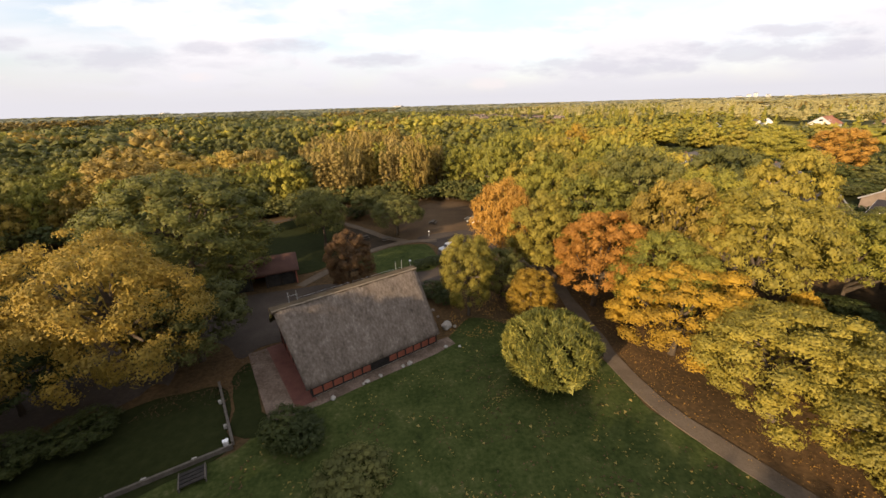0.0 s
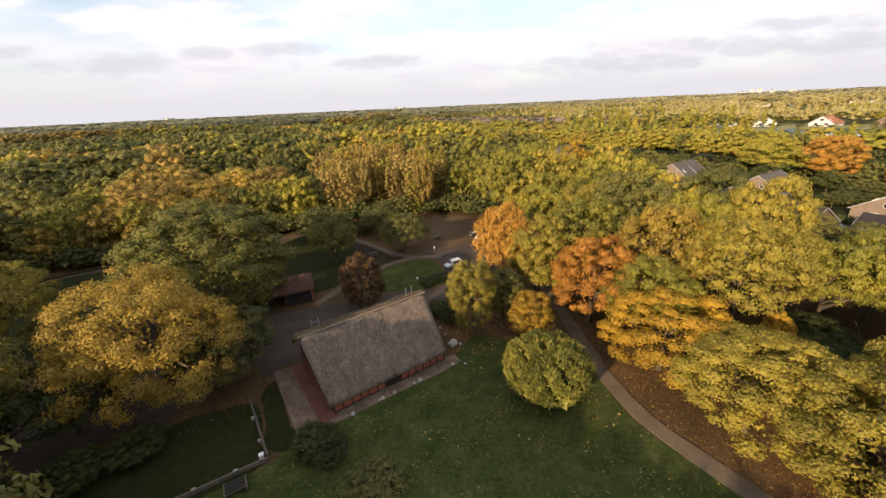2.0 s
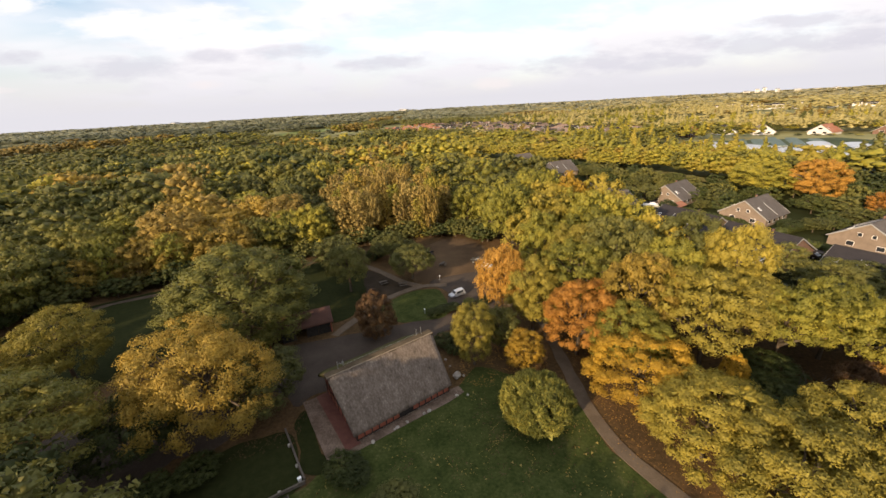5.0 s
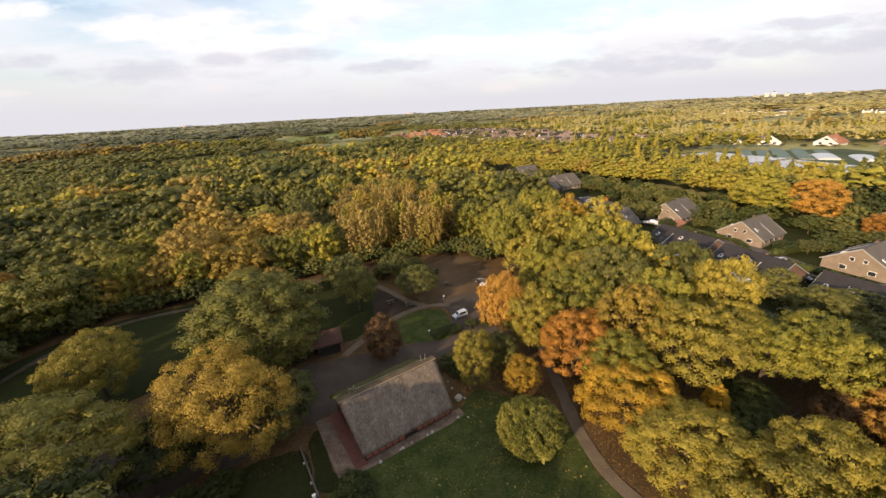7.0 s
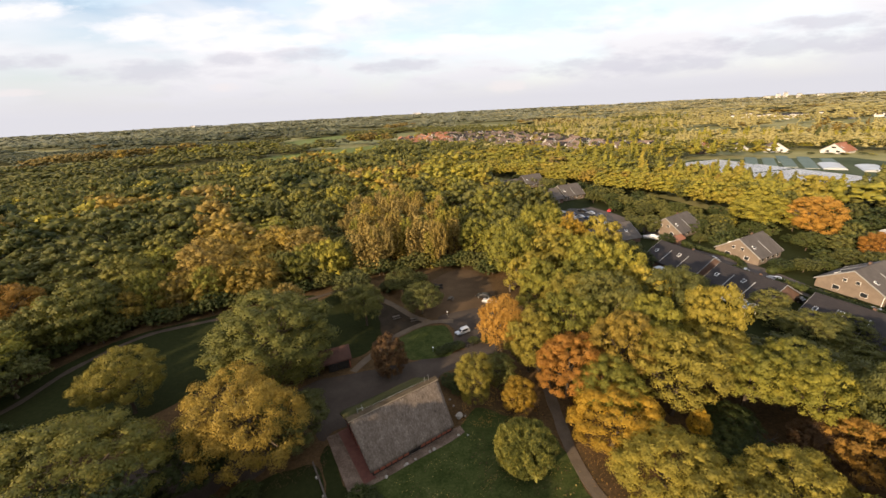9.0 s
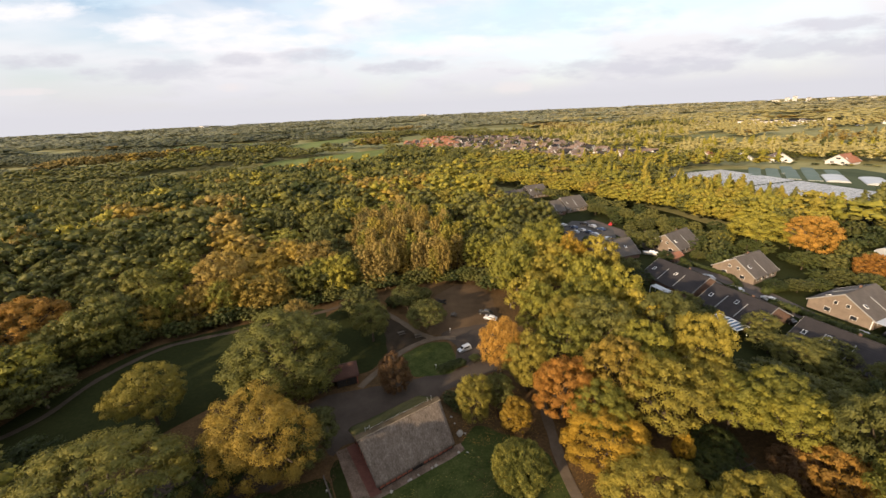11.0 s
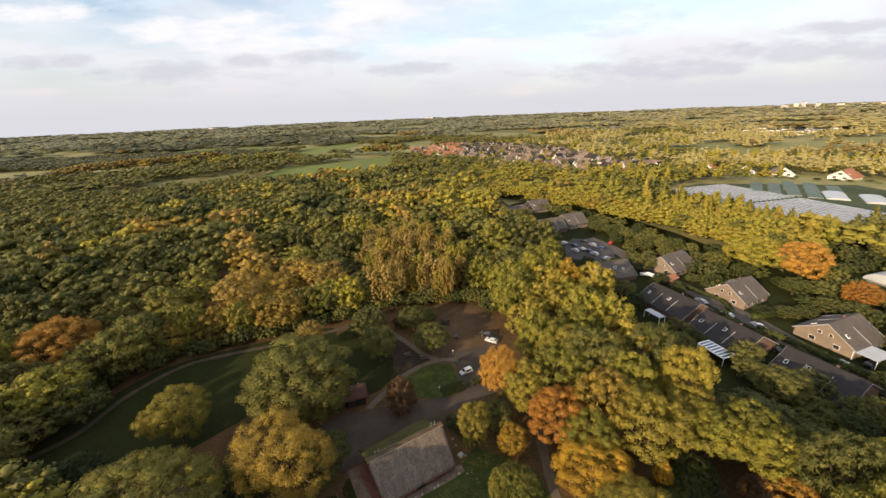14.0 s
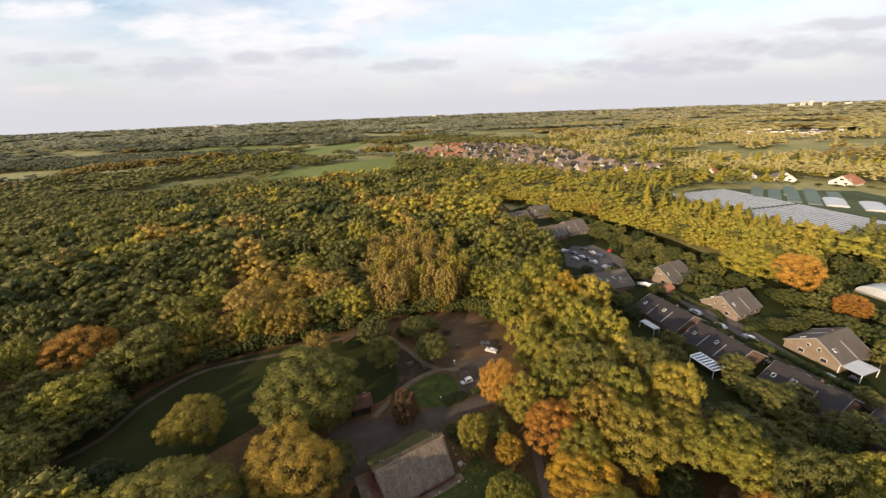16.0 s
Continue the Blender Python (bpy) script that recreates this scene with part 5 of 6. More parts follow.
for ring, (r0, r1, step, hh, rr) in enumerate(((150, 520, 11.0, (9, 15), (5, 8)), (520, 1100, 13.5, (8, 14), (6.5, 11)), (1100, 2400, 31, (8, 15), (16, 27)), (2400, 4700, 78, (9, 20), (40, 70)))):
    for x, y in scatter([(0, r0 * 0.3), (-r1, r1 * 0.46), (-r1, r1), (r1, r1), (r1, r1 * 0.46)], step, 70 + ring):
        d = math.hypot(x, y)
        if not r0 < d < r1 or abs(x) > y * 2.05:
            continue
        wood = noise.noise((x * 0.0035, y * 0.006, 4)) + 0.55 * noise.noise((x * 0.012, y * 0.019, 8))
        if wood < (-0.04 if ring else -0.45) or any(inside(x, y, p) for p in OPEN):
            continue
        if inside(x, y, HALLS) and rc.random() < 0.35:
            continue
        # haze-toned leaf colours take over as the woods lie farther off
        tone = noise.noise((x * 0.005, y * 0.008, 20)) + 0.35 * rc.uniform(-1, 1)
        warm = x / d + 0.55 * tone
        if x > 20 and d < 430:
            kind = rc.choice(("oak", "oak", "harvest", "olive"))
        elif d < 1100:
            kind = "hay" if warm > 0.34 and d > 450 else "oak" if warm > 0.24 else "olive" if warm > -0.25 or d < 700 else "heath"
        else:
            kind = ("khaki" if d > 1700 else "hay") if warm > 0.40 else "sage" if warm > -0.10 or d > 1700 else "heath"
        if tone > 0.62 and d < 1600:
            kind = "tan"
        slim = x > 120 and ring < 2 and rc.random() < 0.5
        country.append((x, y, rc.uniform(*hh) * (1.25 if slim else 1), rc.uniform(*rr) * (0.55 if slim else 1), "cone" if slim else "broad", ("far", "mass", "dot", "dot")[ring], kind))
for a, b, n, lot in (((-446, 575), (-392, 680), 30, ("amber", "tan", "tan")), ((-512, 505), (-468, 592), 28, ("straw", "straw", "tan")), ((-123, 1150), (-46, 1237), 12, ("tan", "straw")), ((-380, 560), (-250, 640), 22, ("oak", "olive")), ((-130, 668), (-62, 690), 14, ("oak", "olive", "tan"))):
    for k in range(n):                                # single rows of trees between the fields
        f = k / (n - 1)
        country.append((a[0] + (b[0] - a[0]) * f + rc.uniform(-5, 5), a[1] + (b[1] - a[1]) * f + rc.uniform(-9, 9), rc.uniform(15, 21), rc.uniform(7, 10), "broad", "far", rc.choice(lot)))
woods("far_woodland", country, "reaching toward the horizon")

# ---- houses beyond the tree belt ----


def tile_slab(x0, x1, v0, z0, v1, z1, thick, courses=12):
    """A tiled slope: straight edges, each course lapping a little over the one below."""
    bm = bmesh.new()
    run = Vector((0, v1 - v0, z1 - z0))
    up = Vector((0, -(z1 - z0), v1 - v0)).normalized()
    if up.z < 0:
        up = -up
    prof = [Vector((0, v0, z0)) - up * thick]
    for k in range(courses):
        a = Vector((0, v0, z0)) + run * (k / courses)
        prof += [a + up * 0.035, a + run / courses]
    prof.append(Vector((0, v1, z1)) - up * thick)
    rows = [[bm.verts.new((x, p.y, p.z)) for p in prof] for x in (x0, x1)]
    n = len(prof)
    for k in range(n):
        bm.faces.new((rows[0][k], rows[1][k], rows[1][(k + 1) % n], rows[0][(k + 1) % n]))
    bm.faces.new(rows[0])
    bm.faces.new(rows[1][::-1])
    bmesh.ops.recalc_face_normals(bm, faces=bm.faces)
    return bm


def gable_house(m, length, depth, eave, ridge, wall, roof, label, group, windows=(), attic=0, strips=0):
    """A house with its ridge along its own x, front gable at x = 0, and the middle of its depth at y = 0."""
    h = anchor("house", m, label, "house", group)
    d = depth / 2
    bm = bmesh.new()
    outline = [(-d, -0.2), (d, -0.2), (d, eave), (0, ridge - 0.15), (-d, eave)]
    a = [bm.verts.new((0, y, z)) for y, z in outline]
    bm.faces.new(a)
    r = bmesh.ops.extrude_face_region(bm, geom=list(bm.faces))
    bmesh.ops.translate(bm, vec=(length, 0, 0), verts=[g for g in r["geom"] if isinstance(g, bmesh.types.BMVert)])
    bmesh.ops.recalc_face_normals(bm, faces=bm.faces)
    part("wall", bm, wall, h)
    slope = (ridge - eave) / d
    for sgn in (-1, 1):
        part("roof", tile_slab(-0.35, length + 0.35, sgn * (d + 0.5), eave - 0.5 * slope, 0, ridge + 0.12, 0.2), roof, h)
    part("ridge_tile", boxed(-0.35, length + 0.35, -0.16, 0.16, ridge, ridge + 0.2, bevel=0.05), roof, h)
    ln, tl = math.hypot(d + 0.5, (d + 0.5) * slope), math.atan(slope)
    for sgn in (-1, 1):
        place = Matrix.Translation((0, sgn * (d + 0.5) / 2, (ridge + 0.12 + eave - 0.5 * slope) / 2)) @ Matrix.Rotation(-sgn * tl, 4, "X")
        for x in (-0.37, length + 0.37):
            part("verge_board", box(bmesh.new(), x - 0.03, x + 0.03, -ln / 2, ln / 2, -0.2, 0.07, place), PALE_METAL, h, "pale painted verge board")
        for k in range(strips):
            x = length * (k + 1) / (strips + 1)
            part("parapet_strip", box(bmesh.new(), x - 0.1, x + 0.1, -ln * 0.42, ln * 0.2, 0.02, 0.16, place), PALE_METAL, h, "pale metal parapet strip")
    for k, (y, z, w, hh) in enumerate(windows):
        win = part("window", boxed(-0.05, 0.02, y - w / 2, y + w / 2, z, z + hh), WHITE, h, "white window frame")
        part("pane", boxed(-0.08, -0.045, y - w / 2 + 0.06, y + w / 2 - 0.06, z + 0.06, z + hh - 0.06), PANE, win)
    for sgn in (-1, 1):
        for k in range(int(length / 3.2) if eave > 2.4 else 0):
            x = 1.5 + k * 3.0
            if x + 1.2 < length:
                win = part("window", boxed(x, x + 1.2, sgn * (d + 0.0) - 0.03, sgn * d + 0.03, 0.9, min(2.1, eave - 0.2)), WHITE, h, "white window frame")
                part("pane", boxed(x + 0.09, x + 1.11, sgn * d - 0.05, sgn * d + 0.05, 1.0, min(2.0, eave - 0.3)), PANE, win)
    tilt = math.atan2(ridge - eave, d)
    for k in range(attic):
        for sgn in (-1, 1):
            x, f = 1.8 + k * (length - 3) / max(1, attic), 0.45 + 0.12 * (k % 2)
            mm = Matrix.Translation((x, sgn * d * (1 - f), eave + (ridge - eave) * f + 0.2)) @ Matrix.Rotation(-sgn * tilt, 4, "X")
            sk = part("skylight", box(bmesh.new(), -0.42, 0.42, -0.6, 0.6, -0.06, 0.06, mm), WHITE, h, "white skylight frame")
            part("pane", box(bmesh.new(), -0.33, 0.33, -0.5, 0.5, 0.0, 0.075, mm), PANE, sk)
    ch = part("chimney", boxed(length * 0.6, length * 0.6 + 0.5, 0.4, 0.9, ridge - 1.2, ridge + 0.55, bevel=0.03), BROWNBRICK, h)
    part("chimney_cap", boxed(length * 0.6 - 0.05, length * 0.6 + 0.55, 0.35, 0.95, ridge + 0.55, ridge + 0.63), TILE_DARK, ch)
    return h


def from_to(a, b):
    return pose(a[0], a[1], 0, 0, 0, math.degrees(math.atan2(b[1] - a[1], b[0] - a[0])))


GW = ((-3.0, 0.9, 1.5, 1.2), (2.6, 0.9, 1.5, 1.2), (-1.3, 3.6, 0.9, 1.0), (1.3, 3.6, 0.9, 1.0))
S1 = "detached buff-brick house with steep brown tile roof"
gable_house(from_to((98.6, 120.2), (110.9, 125.9)), 13.5, 13.0, 2.7, 7.2, BEIGE, TILE_BROWN, S1 + " amid gardens", "detached houses", GW, 1, 1)
gable_house(from_to((90.4, 147.2), (105.7, 156.0)), 15.0, 13.0, 2.7, 7.2, BEIGE, TILE_BROWN, S1 + " near a boat", "detached houses", GW, 1, 1)
gable_house(from_to((107.5, 93.0), (120.9, 97.9)), 14.0, 14.0, 2.7, 7.2, BEIGE, TILE_BROWN, S1 + " behind a hedge", "detached houses", GW, 1, 1)
S2 = "row house with dark tile roof, brick gable"
gable_house(from_to((76.1, 125.5), (82.4, 108.0)), 17.5, 14.5, 2.1, 6.2, BROWNBRICK, TILE_DARK, S2, "row houses", ((-2, 1, 1.4, 1.3), (2, 1, 1.4, 1.3), (0, 3.4, 1.2, 1.0)), 2, 2)
gable_house(from_to((81.5, 105.0), (86.7, 89.6)), 16.0, 14.5, 2.1, 6.2, BROWNBRICK, TILE_DARK, S2, "row houses", ((-2, 1, 1.4, 1.3), (2, 1, 1.4, 1.3), (0, 3.4, 1.2, 1.0)), 2, 2)
gable_house(from_to((89.4, 84.6), (95.2, 70.6)), 15.5, 14.5, 2.1, 6.2, BROWNBRICK, TILE_DARK, S2 + " with skylights", "row houses", ((-2, 1, 1.4, 1.3), (2, 1, 1.4, 1.3), (0, 3.4, 1.2, 1.0)), 3, 2)
gable_house(from_to((97.5, 66.5), (103, 52.0)), 15.5, 14.5, 2.1, 6.2, BROWNBRICK, TILE_DARK, S2 + " at the street end", "row houses", ((-2, 1, 1.4, 1.3), (2, 1, 1.4, 1.3), (0, 3.4, 1.2, 1.0)), 2, 2)
gable_house(from_to((58.5, 144.4), (77.0, 149.0)), 18.5, 14.5, 2.1, 6.2, BROWNBRICK, TILE_BROWN, "long row house with grey-brown tile roof and skylights", "row houses", ((-2, 1, 1.4, 1.3), (2, 1, 1.4, 1.3)), 5)
gable_house(from_to((52.5, 209), (70, 215)), 17, 13.0, 2.8, 7.2, BROWNBRICK, TILE_BROWN, S2 + " by a lot", "row houses", ((-2, 1, 1.4, 1.3), (2, 1, 1.4, 1.3), (0, 3.4, 1.2, 1.0)), 2, 2)
gable_house(from_to((70.5, 218), (83.5, 223)), 13.5, 14.0, 2.8, 7.6, BEIGE, TILE_BROWN, S1 + " by parking lot", "detached houses", GW, 1, 1)
gable_house(from_to((41, 243), (56, 250)), 15, 13.0, 2.8, 7.2, BROWNBRICK, TILE_BROWN, S2 + " under trees", "row houses", ((-2, 1, 1.4, 1.3), (2, 1, 1.4, 1.3), (0, 3.4, 1.2, 1.0)), 2, 2)
gable_house(from_to((59, 257), (73.5, 263)), 14, 13.0, 2.8, 7.6, BEIGE, TILE_BROWN, S1 + " under trees", "detached houses", GW, 1, 1)

ribbon("street_residential", [(112, 58), (108.5, 70), (103, 85), (100.5, 98), (99, 108), (96.5, 118), (93.5, 130), (90, 142), (87, 160), (84, 178), (78, 195)], 7.0, 0.05, PAVER, "paved residential street between hedges")
area("parking_lot", [(58, 168), (62, 186), (70, 196), (80, 192), (84, 178), (80, 166), (70, 160)], 0.07, ASPHALT, "dark asphalt parking lot with cars", False)
for x, y, turn, paint, lab in ((72.0, 170.8, 120, "white", "white car in the parking lot"), (68.6, 178.0, 120, "silver", "silver car in the parking lot"), (66.5, 183.0, 120, "blue", "dark blue car in the parking lot"),
                               (70.6, 174.5, 120, "blue", "dark blue car in the parking lot"), (93.2, 111.2, 106, "white", "white car beside the street"), (90.8, 120.6, 106, "silver", "silver car beside the street"),
                               (92.8, 92.4, 106, "black", "dark car beside the row houses"), (97.6, 103.6, 100, "white", "white car beside the street"), (104.5, 84.5, 110, "silver", "silver car by the hedge"),
                               (111.5, 83.6, 20, "black", "dark car below a white carport"), (96.2, 69.5, 110, "silver", "silver car between the row houses"), (62.8, 187.5, 20, "white", "white car in the parking lot"), (75.5, 164.5, 30, "silver", "silver car by the parking lot"), (86.5, 185.5, 45, "red", "red car by the tall hedge"), (64.6, 176.0, 120, "silver", "silver car in the parking lot"), (75.8, 183.5, 120, "white", "white car in the parking lot"), (73.6, 188.0, 120, "black", "black car in the parking lot"), (78.0, 178.0, 120, "blue", "dark blue car in the parking lot")):
    car(x, y, turn, CAR_PAINT[paint], lab)


def motor_boat():
    b = anchor("motor_boat", pose(83.9, 143.2, 0.0, 0, 0, 150), "white motor boat on a trailer in a drive", "boat")
    bm = bmesh.new()
    rings = []
    for x, w, z0 in ((-3.2, 1.1, 0.75), (-1.5, 1.25, 0.6), (0.5, 1.2, 0.6), (2.2, 0.8, 0.75), (3.4, 0.08, 1.2)):
        rings.append([bm.verts.new(p) for p in ((x, -w, 1.5), (x, -w * 0.8, 0.95), (x, 0, z0), (x, w * 0.8, 0.95), (x, w, 1.5))])
    for i in range(4):
        for k in range(4):
            bm.faces.new((rings[i][k], rings[i + 1][k], rings[i + 1][k + 1], rings[i][k + 1]))
        bm.faces.new((rings[i][4], rings[i + 1][4], rings[i + 1][0], rings[i][0]))
    bm.faces.new(rings[0])
    bmesh.ops.recalc_face_normals(bm, faces=bm.faces)
    part("hull", bm, WHITE, b)
    part("cabin", boxed(-0.8, 1.2, -0.7, 0.7, 1.45, 2.1, bevel=0.15), WHITE, b)
    part("windscreen", boxed(1.15, 1.22, -0.6, 0.6, 1.65, 2.0), PANE, b)
    part("trailer", boxed(-3.0, 3.2, -0.5, 0.5, 0.42, 0.6), STEEL, b)
    for s in (-1, 1):
        part("wheel", rod(bmesh.new(), (-0.9, s * 0.85, 0.32), (-0.9, s * 1.05, 0.32), 0.32, sides=12), RUBBER, b)


motor_boat()


def garden_shed(x, y, turn):
    """A low shed under one red tile slope."""
    g = anchor("garden_shed", pose(x, y, 0, 0, 0, turn), "low brick garden shed with a red tile roof", "shed")
    part("wall", boxed(-2.6, 2.6, -1.7, 1.7, -0.1, 2.1), BROWNBRICK, g)
    for sgn in (-1, 1):
        part("roof", tile_slab(-2.9, 2.9, sgn * 2.1, 1.95, 0, 3.1, 0.12, 7), TILE_RED, g, "red pantile slope")
    part("door", boxed(-2.66, -2.6, -0.5, 0.4, 0, 1.95), GREYWOOD, g)


garden_shed(89.6, 138.0, 30)


def canopy(x, y, turn, w, d, h, label, slats=0):
    c = anchor("pergola" if slats else "carport", pose(x, y, 0, 0, 0, turn), label, "pergola" if slats else "carport")
    for sx in (-1, 1):
        for sy in (-1, 1):
            part("post", boxed(sx * (w / 2 - 0.1) - 0.06, sx * (w / 2 - 0.1) + 0.06, sy * (d / 2 - 0.1) - 0.06, sy * (d / 2 - 0.1) + 0.06, 0, h), WHITE, c)
    if slats:
        for s in (-1, 1):
            part("beam", boxed(-w / 2, w / 2, s * d / 2 - 0.12, s * d / 2 + 0.12, h, h + 0.2), WHITE, c)
        for k in range(slats):
            x0 = -w / 2 + k * w / (slats - 1)
            part("slat", boxed(x0 - 0.14, x0 + 0.14, -d / 2, d / 2, h + 0.2, h + 0.34), WHITE, c)
        part("glass_roof", boxed(-w / 2, w / 2, -d / 2, d / 2, h + 0.12, h + 0.15), gloss("blue_glass", (0.10, 0.16, 0.24), 0.08), c)
    else:
        part("roof_panel", boxed(-w / 2, w / 2, -d / 2, d / 2, h, h + 0.14, bevel=0.03), FOIL_WHITE, c)


canopy(74.6, 89.6, -72, 7.5, 4.2, 2.5, "white slatted pergola with blue glass roof", 8)
canopy(68.6, 110.2, -70, 6.0, 2.6, 2.5, "white flat-roofed terrace cover beside row house")
canopy(113.6, 85.4, 18, 7.5, 5.0, 2.5, "white flat-roofed carport beside the house")


def hedge(pts, w, h, label="clipped dark green garden hedge"):
    rng = np.random.default_rng(int(abs(pts[0][0]) * 10))
    line = [Vector(p) for p in rounded(pts, False, 4)]
    P, F, n = [], [], 0
    for a, b in zip(line, line[1:]):
        k = max(1, int((b - a).length / 0.9))
        for i in range(k):
            c = a + (b - a) * (i / k)
            q = rng.normal(size=(60, 3))
            q /= np.linalg.norm(q, axis=1)[:, None]
            pos = np.array([c.x, c.y, h * 0.5]) + q * [w * 0.55, w * 0.55, h * 0.5]
            p, f = kites(rng, pos, q + 0.4 * rng.normal(size=q.shape), 0.5)
            bp = BALL_P * [w * 0.5, w * 0.5, h * 0.46] + [c.x, c.y, h * 0.46]
            for pp, ff in ((p, f), (bp, BALL_F)):
                P.append(pp)
                F.append(ff + n)
                n += len(pp)
    tagged(new("hedge", sheet_from(np.vstack(P), np.vstack(F), LEAF["dark"], "hedge")), label, "hedge", "garden hedges")


hedge([(96.8, 101.5), (101.5, 91), (104.2, 83), (108.5, 74.5)], 2.2, 2.0)
hedge([(95.5, 112.5), (98, 121), (93, 131), (91, 140)], 1.6, 1.6)
hedge([(100, 108), (110, 110.5), (120, 112)], 2.4, 2.2, "loose green shrub border between gardens")
hedge([(112, 134), (104, 138), (96, 139)], 2.4, 2.4, "loose green shrub border between gardens")
for x, y, h, r, s in ((104, 110, 4, 3.4, "dark"), (110, 108, 4.5, 3.6, "olive"), (117, 108.5, 4, 3.6, "dark"), (125, 110, 6, 4, "olive"), (118, 139, 7, 4, "dark"), (110, 140, 6, 4, "dark"), (126, 124, 7, 4.5, "dark"),
                      (98, 137, 4, 2.6, "olive"), (101, 162, 6, 4, "olive"), (108, 168, 8, 4.5, "dark"), (96, 172, 7, 4, "olive"), (86, 205, 7, 4, "olive"), (92, 196, 7, 4.4, "dark"), (128, 104, 7, 5, "olive"), (64, 157, 5, 3, "dark"), (67, 128, 6, 4, "olive"), (62, 133, 7, 4.5, "olive")):
    tree(x, y, h, r, s, "round", "mid", 0.02, "garden_tree", "between houses and hedges", "garden trees")
tree(78, 73, 9, 5.5, "olive", "broad", "near", 0.04, "oak_tree", "beside the row houses")
GARDENS = [(98, 126), (96, 142), (110, 158), (122, 160), (136, 148), (160, 152), (178, 166), (196, 150), (190, 118), (162, 96), (140, 78), (122, 84), (124, 100), (100, 106), (102, 114), (118, 112), (122, 126), (114, 134)]
for x, y in scatter(GARDENS, 6.4, 61):
    if clear_of(x, y, 3) and not (150 < x < 172 and 108 < y < 136):
        tree(x, y, PICK.uniform(3.2, 8.5), PICK.uniform(2.8, 4.4), species({"dark": 5, "olive": 4, "oak": 0.6, "tan": 0.2}), "round", "half", 0.0, "garden_tree", "crowded in the gardens behind houses", "garden trees")
for x, y in scatter([(56, 150), (60, 160), (76, 156), (86, 164), (88, 190), (80, 204), (88, 216), (100, 200), (112, 176), (104, 160), (92, 158), (86, 150), (72, 152)], 6.0, 62):
    if clear_of(x, y, 2.5) and not inside(x, y, [(58, 168), (62, 186), (70, 196), (80, 192), (86, 178), (80, 166), (70, 160)]):
        tree(x, y, PICK.uniform(2.6, 6.0), PICK.uniform(2.2, 3.6), species({"dark": 4, "olive": 4, "oak": 1}), "round", "half", 0.0, "garden_tree", "crowded in the gardens behind houses", "garden trees")
for x, y, h in ((87, 128, 4), (84.5, 136, 5), (90, 109, 3.5), (88, 104, 4), (95, 88, 4), (93.5, 97, 3.4), (104, 74, 5), (107, 66, 5), (99, 80, 3.4), (70.5, 100, 6), (66, 118, 6), (74, 96, 4), (80, 86, 7), (86, 74, 7), (92, 64, 7)):
    tree(x, y, h, h * 0.62, species({"dark": 3, "olive": 3, "tan": 0.6}), "round", "mid", 0.0, "garden_tree", "between houses and hedges", "garden trees")


for x, y in scatter([(70, 100), (76, 90), (82, 76), (88, 62), (92, 46), (80, 42), (76, 56), (70, 70), (63, 86), (60, 100)], 6.0, 64):
    if clear_of(x, y, 2.5):
        tree(x, y, PICK.uniform(5.5, 9.5), PICK.uniform(3.4, 4.8), species({"olive": 4, "oak": 2, "dark": 1, "rusty": 0.4}), "broad", "mid", 0.0, "garden_tree", "between the belt and row houses", "garden trees")

# ---- nursery ----
def arched(name, x0, x1, length, rise, base, material, parent, label="", sides=6):
    bm = bmesh.new()
    rows = []
    for yy in (0, length):
        rows.append([bm.verts.new((x0 + (x1 - x0) * (0.5 - 0.5 * math.cos(math.pi * k / sides)), yy, base + rise * math.sin(math.pi * k / sides))) for k in range(sides + 1)])
    low = [[bm.verts.new((x, yy, 0)) for x in (x0, x1)] for yy in (0, length)]
    for k in range(sides):
        bm.faces.new((rows[0][k], rows[0][k + 1], rows[1][k + 1], rows[1][k]))
    for i in (0, 1):
        bm.faces.new([*rows[i], low[i][1], low[i][0]])
    bm.faces.new((rows[0][0], rows[1][0], low[1][0], low[0][0]))
    bm.faces.new((rows[0][-1], low[0][1], low[1][1], rows[1][-1]))
    bmesh.ops.recalc_face_normals(bm, faces=bm.faces)
    return part(name, bm, material, parent, label)


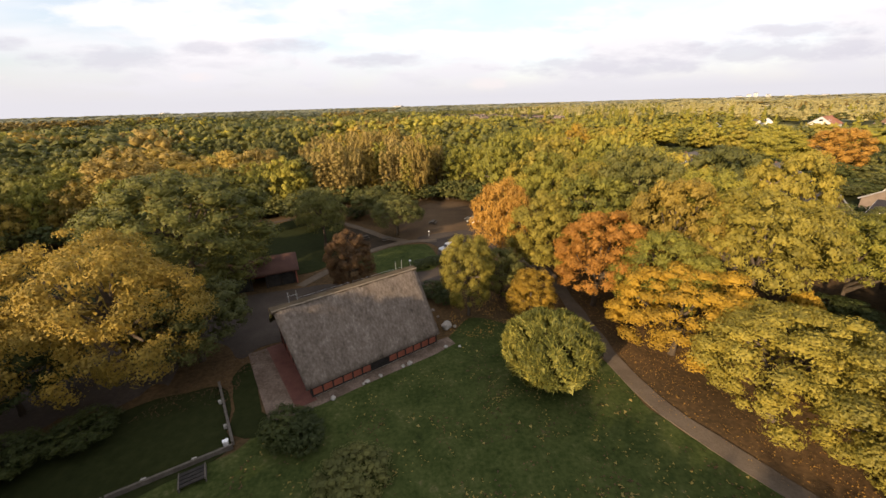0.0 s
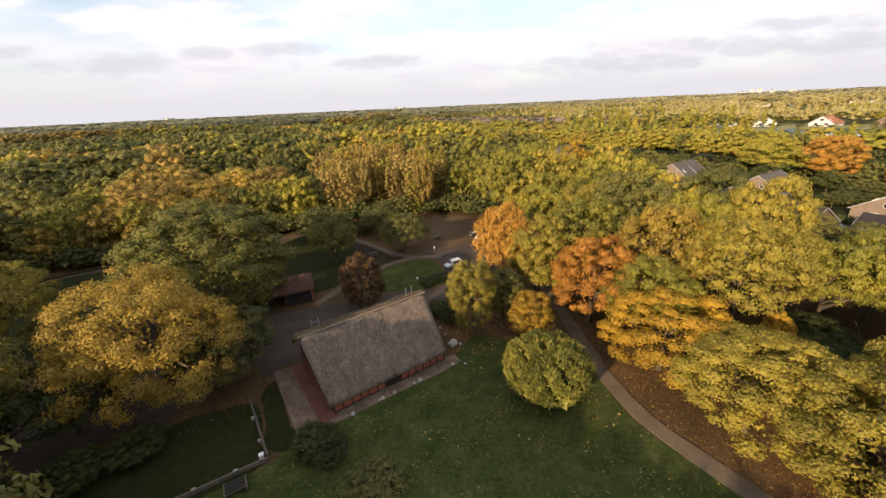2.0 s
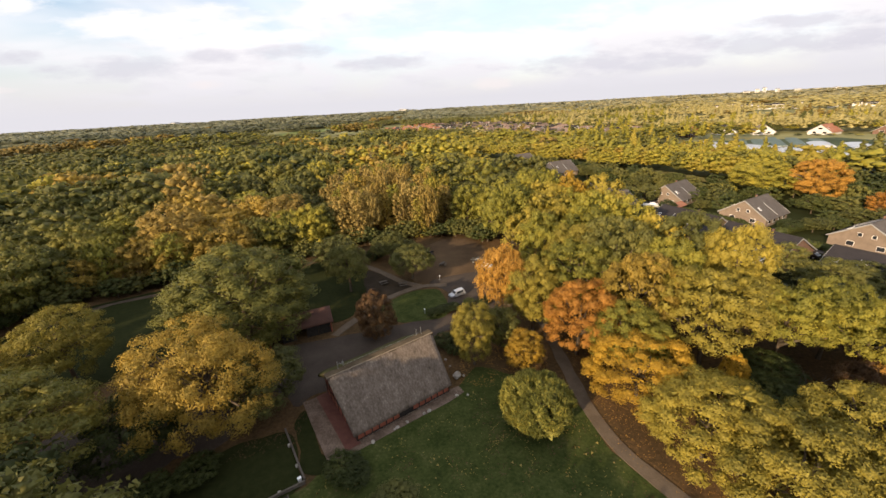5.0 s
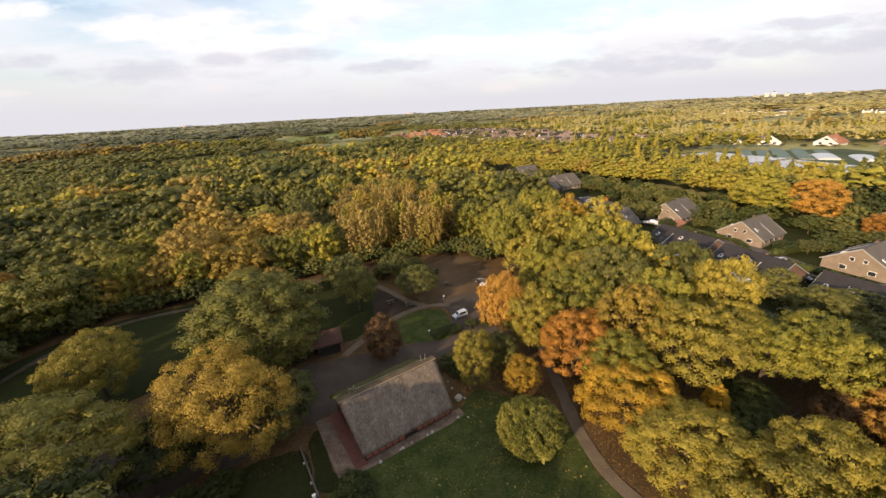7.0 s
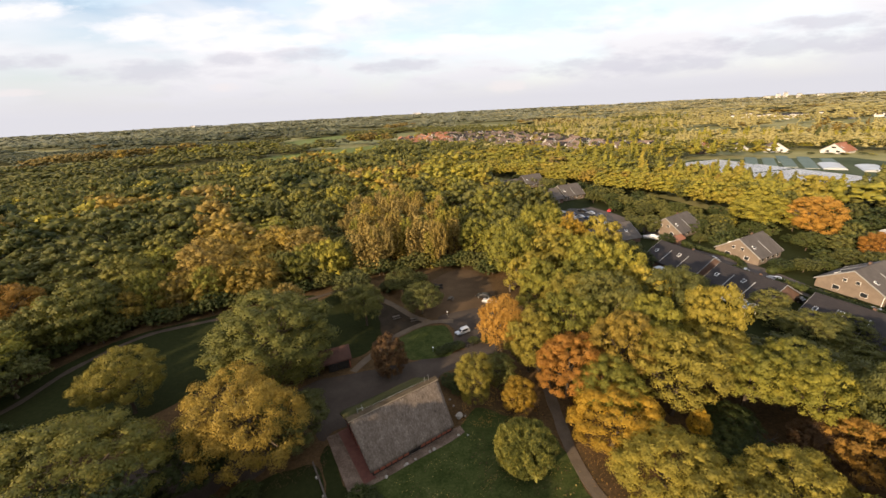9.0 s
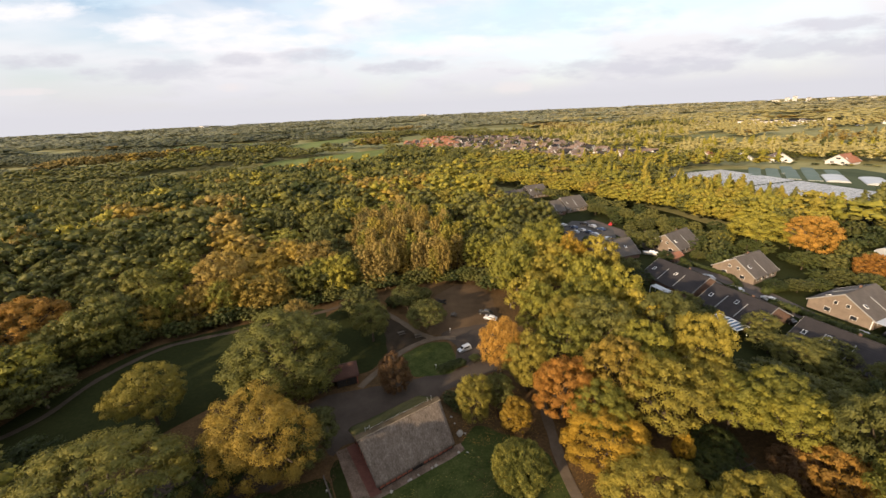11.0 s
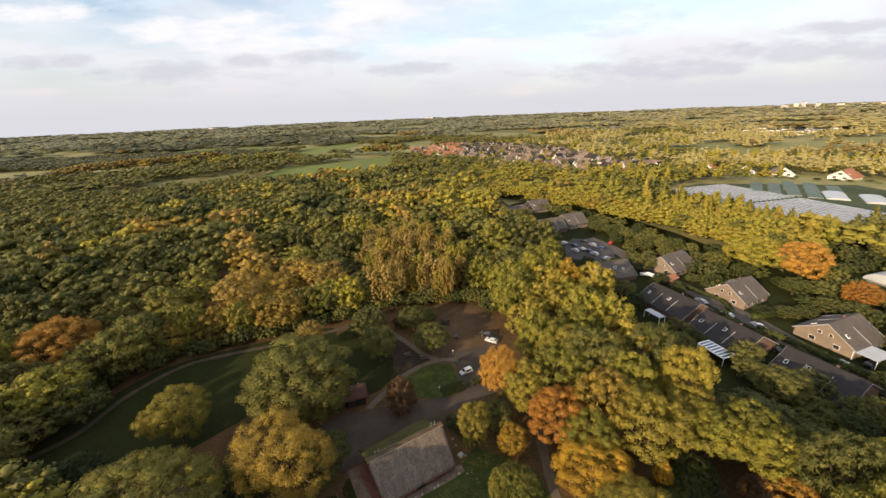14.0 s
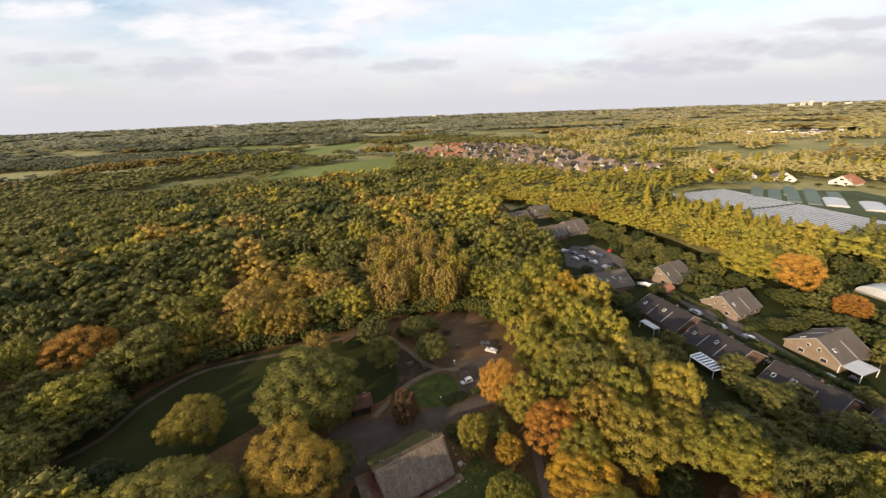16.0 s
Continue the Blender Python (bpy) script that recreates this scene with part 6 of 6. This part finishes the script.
def nursery():
    g = anchor("greenhouse", pose(179, 296, 0, 0, 0, -166.5), "wide many-span foil greenhouse of a plant nursery", "greenhouse")
    g.matrix_basis = Matrix(((0.945, 0.16, 0, 181.0), (0.30, -0.987, 0, 309.0), (0, 0, 1, 0), (0, 0, 0, 1)))
    for k in range(15):
        for y0, ln in ((0, 57), (60, 57)):
            s = arched("span", k * 4.2, k * 4.2 + 2.3, ln, 0.30, 0.25, FOIL, g, "bluish-grey foil span")
            s.matrix_basis = Matrix.Translation((0, y0, 0))
            part("plant_bed", boxed(k * 4.2 + 2.3, k * 4.2 + 4.2, 0, ln, 0.0, 0.22), SHADE_BED, s)
            part("ridge_rail", boxed(k * 4.2 + 1.3, k * 4.2 + 1.5, 0, ln, 0.54, 0.60), FOIL_WHITE, s)
    t = None
    for x, y, w, ln, mt in ((272, 255, 12, 28, FOIL_WHITE), (284, 240, 12, 28, FOIL_WHITE), (295, 226, 11, 28, FOIL_WHITE), (243, 290, 8, 44, FOIL_GREEN), (250, 281, 8, 46, FOIL_GREEN), (257, 272, 8, 48, FOIL_GREEN), (264, 263, 8, 50, FOIL_GREEN), (271, 292, 8, 40, FOIL_GREEN), (279, 281, 8, 40, FOIL_GREEN), (287, 270, 8, 36, FOIL_GREEN)):
        p = anchor("polytunnel", pose(x, y, 0, 0, 0, -38), "rounded %s polytunnel in the nursery" % ("white foil" if mt is FOIL_WHITE else "green netted"), "polytunnel", "polytunnels")
        rise, base = (0.45, 0.15) if mt is FOIL_GREEN else (1.2, 0.3)
        arched("cover", -w / 2, w / 2, ln, rise, base, mt, p, "", 10)
        part("end_frame", boxed(-w / 2, w / 2, -0.06, 0.0, 0, base + 0.1), STEEL, p)
    p = anchor("polytunnel", pose(163, 128, 0, 0, 0, -75), "pale blue foil polytunnel behind the gardens", "polytunnel", "polytunnels")
    arched("cover", -6, 6, 34, 3.2, 0.8, FOIL_WHITE, p, "", 10)
    part("end_frame", boxed(-6, 6, -0.06, 0.0, 0, 0.8), STEEL, p)


area("nursery_ground", [(165, 300), (225, 330), (330, 300), (330, 200), (250, 180), (192, 176), (178, 215)], 0.06, NETTED, "green planted ground of the nursery", False)
nursery()

# ---- village houses further off ----
PROTO = []
for wall, roof, lab in ((RENDERED, TILE_RED, "white rendered village house with red tile roof"), (BROWNBRICK, TILE_RED, "brown brick village house with red tile roof"), (RENDERED, TILE_VILLAGE, "white rendered village house with brown tile roof"), (BROWNBRICK, TILE_VILLAGE, "brick village house with brown tile roof"), (RENDERED, TILE_DARK, "white rendered village house with dark roof")):
    PROTO.append(gable_house(pose(0, -400, -60), 11.5, 9.5, 2.35, 7.2, wall, roof, lab, "village houses", ((-2, 1, 1.6, 1.4), (2, 1, 1.6, 1.4), (0, 3.8, 1.8, 1.4)), 1))
rv = random.Random(8)
used = [False] * 5
for x, y in scatter(VILLAGE, 21.0, 14):
    k = rv.choice((0, 1, 1)) if x < 30 and rv.random() < 0.8 else rv.choice((2, 2, 3, 4, 3, 4))
    m = pose(x, y, 0, 0, 0, rv.choice((25, 115)) + rv.uniform(-12, 12))
    if not used[k]:
        used[k] = True
        PROTO[k].matrix_basis = m
    else:
        copy_thing(PROTO[k], m)
for x, y, k, turn in ((276, 402, 0, 20), (291, 366, 4, 62), (311, 346, 2, 58), (338, 322, 0, 22), (372, 300, 1, 30)):
    copy_thing(PROTO[k], pose(x, y, 0, 0, 0, turn) @ Matrix.Diagonal((1.5, 1.7, 1.15, 1)))
for x, y, k, turn in ((262, 392, 3, 30), (255, 360, 3, 110), (206, 440, 2, 20), (228, 436, 2, 20), (245, 430, 3, 110)):
    copy_thing(PROTO[k], pose(x, y, 0, 0, 0, turn))
village_trees = []
for x, y in scatter(VILLAGE, 17, 15):
    if rv.random() < 0.9:
        village_trees.append((x + 9, y + 5, rv.uniform(4.5, 9.5), rv.uniform(2.6, 4), "broad", "far", species({"oak": 2, "olive": 4, "dark": 2, "tan": 0.6})))
for k in range(26):
    x = 262 + k * 4.6
    village_trees.append((x + rv.uniform(-4, 4), 400 - k * 3.9 + rv.uniform(8, 22), rv.uniform(6, 12), rv.uniform(3.5, 5.5), "broad", "half", species({"oak": 3, "olive": 3, "dark": 1})))
    village_trees.append((x + rv.uniform(-6, 2) - 10, 386 - k * 3.9 + rv.uniform(-6, 4), rv.uniform(1.6, 3.2), rv.uniform(2.0, 3.0), "broad", "half", species({"oak": 2, "olive": 3, "dark": 2})))
for k in range(16):
    for q in range(3):
        village_trees.append((262 + k * 13 + rv.uniform(-4, 4), 478 - k * 9 + q * 9 + rv.uniform(-4, 4), rv.uniform(11, 17), rv.uniform(4, 6), "cone", "far", species({"oak": 3, "olive": 3})))
woods("village_trees", village_trees, "among the village gardens")


def tower_block(x, y, w, d, h, label):
    t = anchor("tower_block", pose(x, y, 0, 0, 0, -40), label, "building", "distant buildings")
    part("wall", boxed(-w / 2, w / 2, -d / 2, d / 2, 0, h), RENDERED, t)
    part("roof", boxed(-w / 2 - 0.5, w / 2 + 0.5, -d / 2 - 0.5, d / 2 + 0.5, h, h + 1.2), TILE_DARK, t)
    for k in range(int(h / 6)):
        part("window_band", boxed(-w / 2 + 2, w / 2 - 2, -d / 2 - 0.2, -d / 2 + 0.2, 4 + k * 6, 6 + k * 6), PANE, t)


for x, y, w, d, h in ((2390, 2700, 24, 20, 34), (2432, 2690, 22, 20, 42), (2330, 2720, 36, 20, 24), (2500, 2660, 24, 20, 30), (2600, 2610, 34, 20, 22), (2690, 2560, 24, 20, 21), (2780, 2520, 40, 20, 20)):
    tower_block(x, y, w, d, h, "pale high-rise block far off on the horizon")
for x, y, w, d, h in ((-1900, 3300, 80, 40, 24), (-110, 4100, 100, 40, 26), (700, 900, 30, 20, 7), (745, 780, 26, 20, 7)):
    tower_block(x, y, w, d, h, "low white industrial hall far off")
for k in range(24):
    f, side = k / 23, k % 3
    x, y = 585 + 215 * f + side * 22 + rv.uniform(-12, 12), 880 - 230 * f + side * 34 + rv.uniform(-14, 14)
    tower_block(x, y, rv.uniform(8, 26), 14, rv.uniform(6, 10), "low white commercial hall far off among trees")
